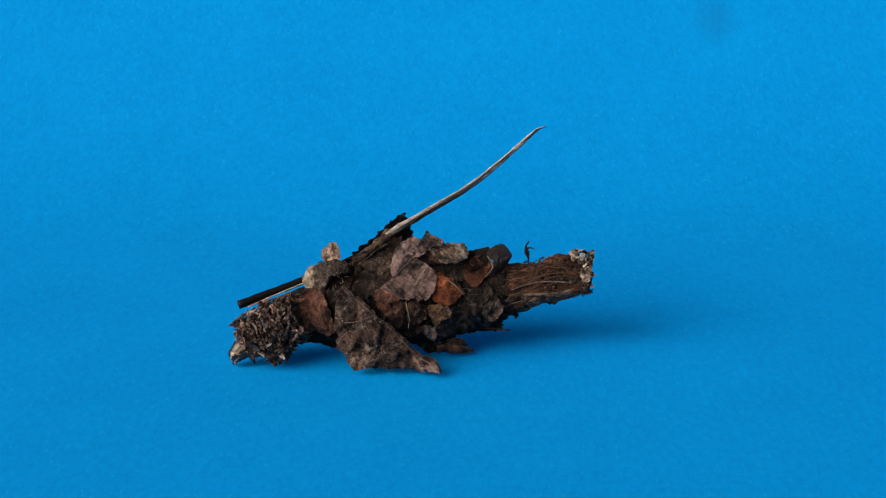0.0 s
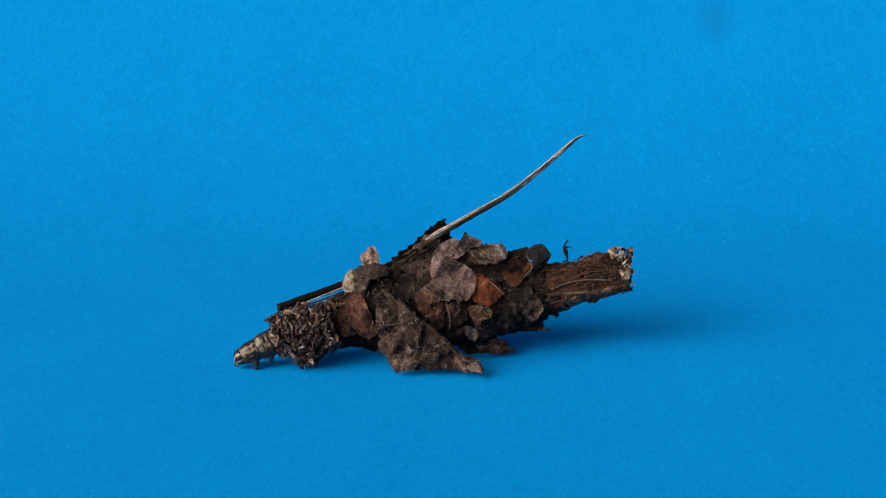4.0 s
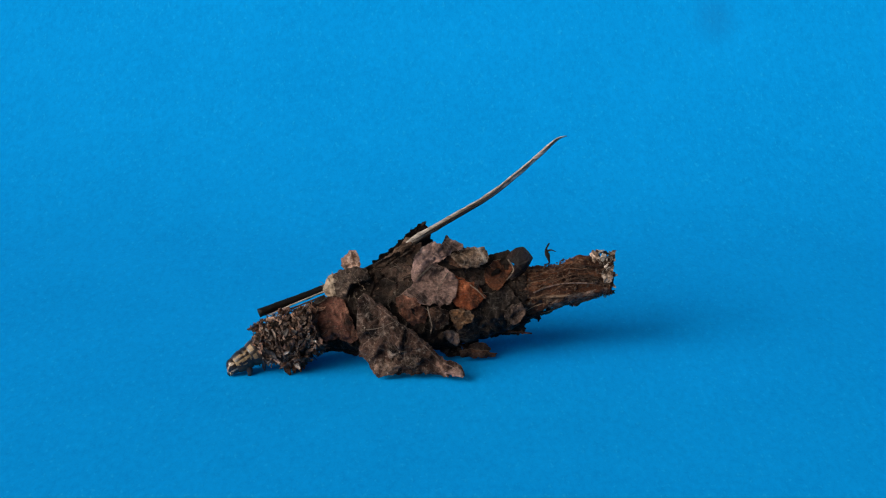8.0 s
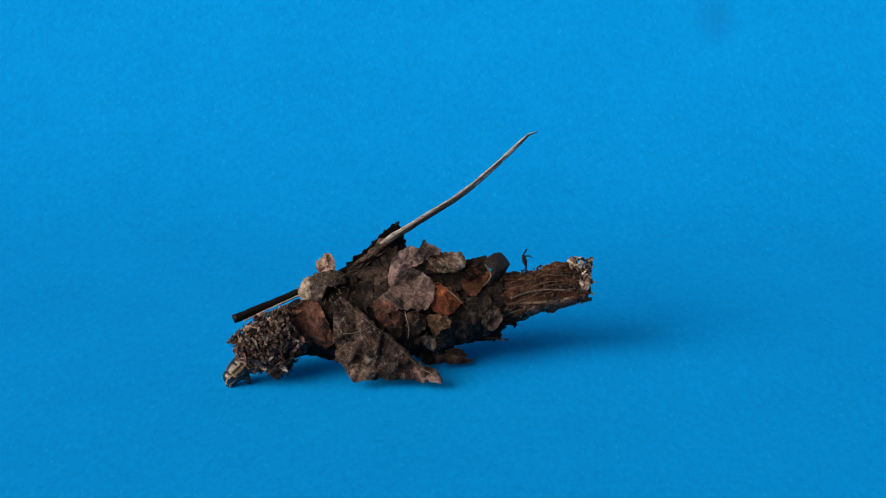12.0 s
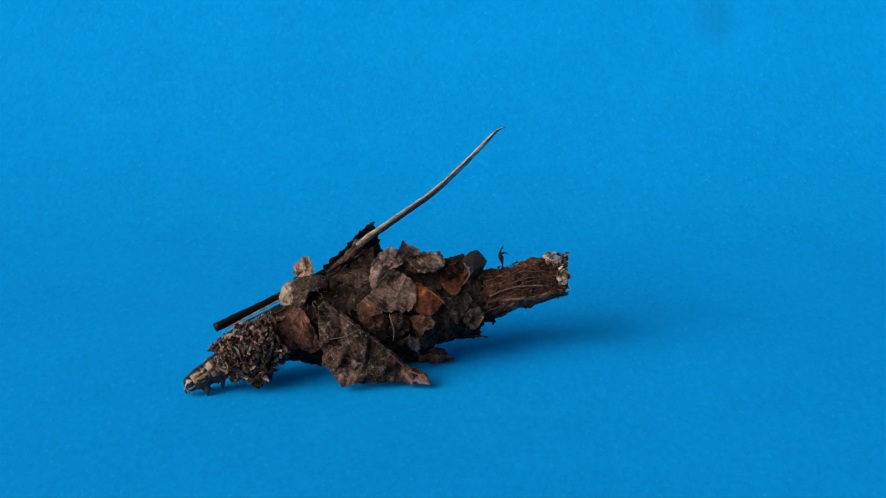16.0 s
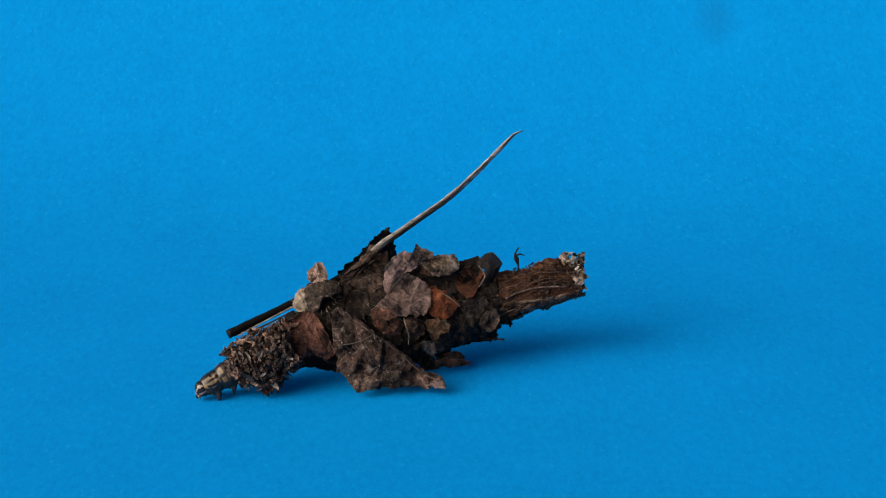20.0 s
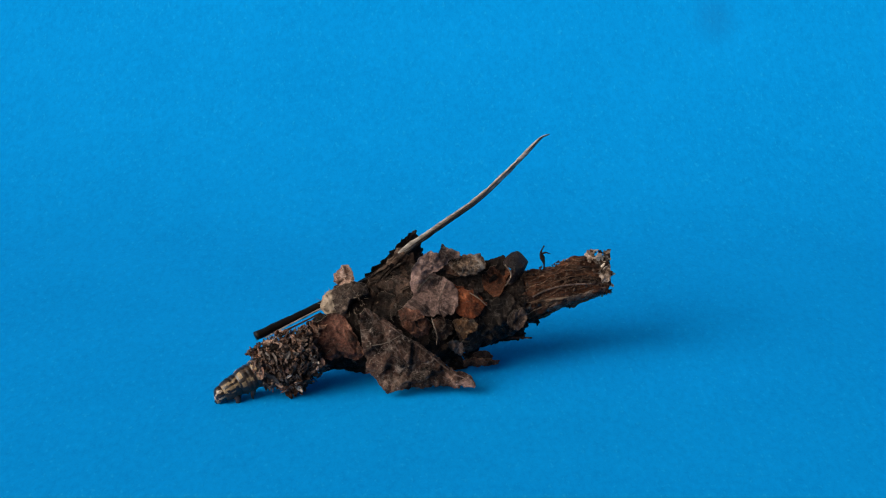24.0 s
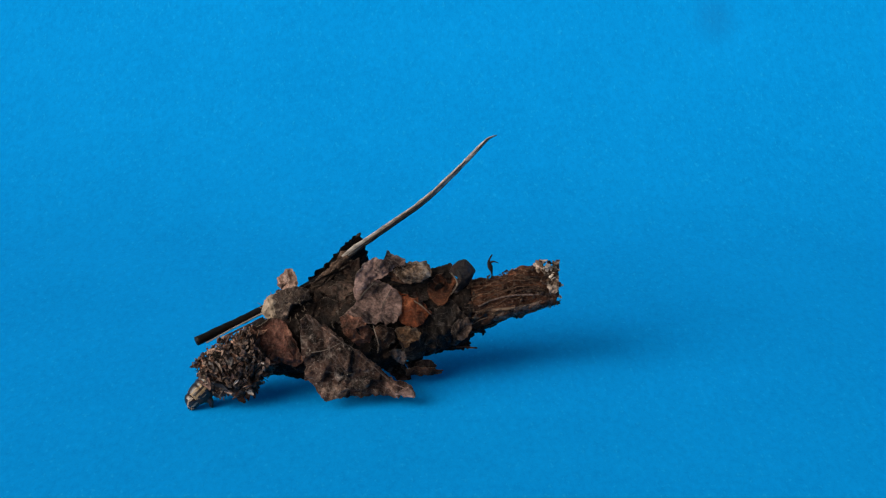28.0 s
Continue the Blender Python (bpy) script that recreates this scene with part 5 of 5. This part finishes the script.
    # stem and straws: seconds, rock and turn in degrees
    SWAY = [
        (0, -0.7, -1.5), (0.5, -0.4, -1.4), (1, 1.2, -0.1), (1.5, 1.5, 0.2),
        (2, 0.9, -0.9), (2.5, 1.9, -0.3), (3, 1.8, -0.8), (3.5, 1.8, -1.1),
        (5.5, 1.5, -2.1), (6, 1.7, 0.2), (6.5, 2.2, 0.6), (7, 2.2, 0.5),
        (7.5, 1.9, -0.4), (8, 1.7, -0.5), (8.5, 1.9, -0.3), (9, 2.4, 0.7),
        (9.5, 2.3, -0.9), (10, 2.0, -1.2), (10.5, 1.7, -0.8), (11, -6.7, -3.4),
        (11.5, -1.2, 0.6), (13.5, 0.2, 1.2), (14, -5.1, 2.4), (14.5, -1.9, 1.0),
        (15, -1.7, 0.7), (15.5, -1.5, 0.7), (16, -0.5, 1.2), (16.5, -0.1, 1.3),
        (17, -9.1, -0.3), (17.5, -1.6, 1.0), (18, -1.2, 0.9), (18.5, -0.0, 0.6),
        (19, -0.6, -0.6), (19.5, -0.4, -0.2), (20, 0.0, 0.0), (20.5, 0.4, -1.0),
        (21, 0.4, -1.0), (21.5, -0.2, -1.6), (23.5, 0.7, -0.7), (24, 0.8, -1.2),
        (24.5, -2.9, 0.3), (25, -0.8, 0.2), (25.5, -0.8, 0.5), (26, -0.8, 0.1),
        (26.5, -0.8, -0.5), (27, -0.2, -0.8), (27.5, -4.9, 1.5), (28, -0.1, 0.5)]
    for ob in ROCKING:
        walk(ob, [(t, Matrix.Translation(ROD * MM) @ pose(0, 0, 0, 0, a, b)) for t, a, b in SWAY])
    # collar: seconds, nod in degrees, slide along its axis in mm, turn in degrees
    NOD = [
        (0, -4.1, -0.40, -0.2), (0.5, -1.3, -0.28, 0.5), (1, 3.5, -0.25, 0.3), (1.5, 4.5, -0.19, 0.2),
        (2, 4.7, -0.17, -0.2), (2.5, 7.8, 0.00, 0.2), (3, 8.2, 0.11, 0.0), (3.5, 9.4, 0.14, -0.3),
        (5.5, 10.3, 0.18, 0.1), (6, -3.1, -0.26, -0.8), (6.5, -0.1, -0.23, 0.1), (7, 2.2, -0.17, 0.1),
        (7.5, 3.0, -0.13, -0.9), (8, 4.4, -0.11, -0.4), (8.5, 8.0, -0.10, -1.0), (9, 9.3, -0.06, 0.1),
        (9.5, 11.4, -0.07, -0.5), (10, 9.9, -0.15, -0.3), (10.5, 8.9, -0.22, -0.5), (11, -20.8, -0.68, 2.1),
        (11.5, -9.7, -0.53, 4.5), (13.5, -4.9, -0.47, 2.9), (14, -23.5, -0.51, 3.8), (14.5, -11.0, -0.52, 3.9),
        (15, -8.6, -0.34, 3.8), (15.5, -8.0, -0.37, 2.9), (16, -4.3, -0.14, 1.7), (16.5, -2.0, -0.10, 1.4),
        (17, -24.1, -0.30, 5.2), (17.5, -9.9, -0.23, 3.5), (18, -8.3, -0.25, 1.7), (18.5, -2.9, -0.12, 0.0),
        (19, -2.6, -0.08, 0.5), (19.5, -1.2, -0.02, -0.4), (20, -0.2, 0.00, -0.3), (20.5, 1.2, 0.13, -1.9),
        (21, 1.7, 0.13, -1.1), (21.5, -2.3, 0.09, -0.2), (23.5, 3.1, 0.09, -0.6), (24, 4.9, 0.25, -0.6),
        (24.5, -16.1, -0.50, 5.1), (25, -9.0, -0.33, 2.7), (25.5, -8.2, -0.34, 3.1), (26, -6.2, -0.22, 0.9),
        (26.5, -2.8, -0.06, -0.7), (27, 1.4, 0.23, -1.2), (27.5, -21.4, -0.50, 4.7), (28, -7.5, -0.36, 0.5)]
    along = MOUTH.normalized()
    bend = {t: Matrix.Translation(PIVOT * MM) @ pose(0, 0, 0, 0, a, b) @ Matrix.Translation(along * s * MM) for t, a, s, b in NOD}
    walk(collar, list(bend.items()))
    # head: seconds, mm
    HEAD = [
        (0, -20.04, -0.51, 1.25), (0.5, -19.61, -0.51, 1.25), (1, -19.47, -1.13, 1.25), (1.5, -20.16, -0.93, 1.25),
        (2, -19.38, -1.23, 1.11), (2.5, -18.97, -1.13, 1.25), (3, -18.97, -1.14, 1.16), (3.5, -19.32, -0.93, 1.25),
        (5.5, -19.75, -1.75, 0.97), (6, -19.88, -2.8, 1.16), (6.5, -19.29, -2.91, 1.11), (7, -19.04, -2.94, 1.12),
        (7.5, -19.82, -2.64, 1.09), (8, -20.07, -2.6, 0.98), (8.5, -20.05, -2.84, 0.9), (9, -20.23, -3.37, 1.22),
        (9.5, -20.65, -3.32, 1.2), (10, -20.34, -3.25, 0.9), (10.5, -19.33, -3.81, 0.9), (11, -19.61, -5.16, 1.03),
        (11.5, -19.94, -5.13, 0.9), (13.5, -20.79, -5.89, 0.9), (14, -21.56, -7.46, 1.25), (14.5, -21.78, -7.65, 1.25),
        (15, -22.65, -7.84, 1.25), (15.5, -22.89, -7.81, 1.24), (16, -23.53, -7.25, 1.25), (16.5, -24.2, -7.06, 1.25),
        (17, -25.31, -7.84, 1.25), (17.5, -25.95, -8.43, 1.25), (18, -25.88, -9.45, 1.19), (18.5, -24.9, -9.06, 1.09),
        (19, -23.07, -8.44, 0.9), (19.5, -22.52, -8.22, 1.24), (20, -22.36, -8.27, 1.18), (20.5, -22.06, -8.73, 1.21),
        (21, -21.75, -8.66, 1.18), (21.5, -21.62, -9.01, 1.25), (23.5, -19.68, -8.57, 0.96), (24, -20.54, -8.82, 0.9),
        (24.5, -20.77, -10.16, 1.25), (25, -21.28, -9.97, 0.9), (25.5, -21.24, -9.61, 0.91), (26, -21.99, -9.4, 0.99),
        (26.5, -22.2, -9.01, 0.9), (27, -22.71, -9.4, 0.9), (27.5, -23.22, -10.92, 1.25), (28, -23.03, -10.23, 0.9)]
    body, slides = [], {ring: [] for ring, rest in RINGS}
    for t, x, y, z in HEAD:
        p = Vector((x, y, z)) * MM
        mouth = poses[t] @ bend[t] @ ((MOUTH * 0.72) * MM)
        back = mouth - p
        reach = back.length / MM
        back.normalize()
        side = Vector((0, 0, 1)).cross(back).normalized()
        up = back.cross(side)
        m = Matrix((back, side, up)).transposed().to_4x4()
        m.translation = p
        body.append((t, m))
        squeeze = max(0.8, min(1.0, (reach + 4.0) / 7.5))
        for ring, rest in RINGS:
            slides[ring].append((t, pose(rest * squeeze * MM, 0, 0)))
    walk(caterpillar, body)
    for ring, rows in slides.items():
        walk(ring, rows)


motions()
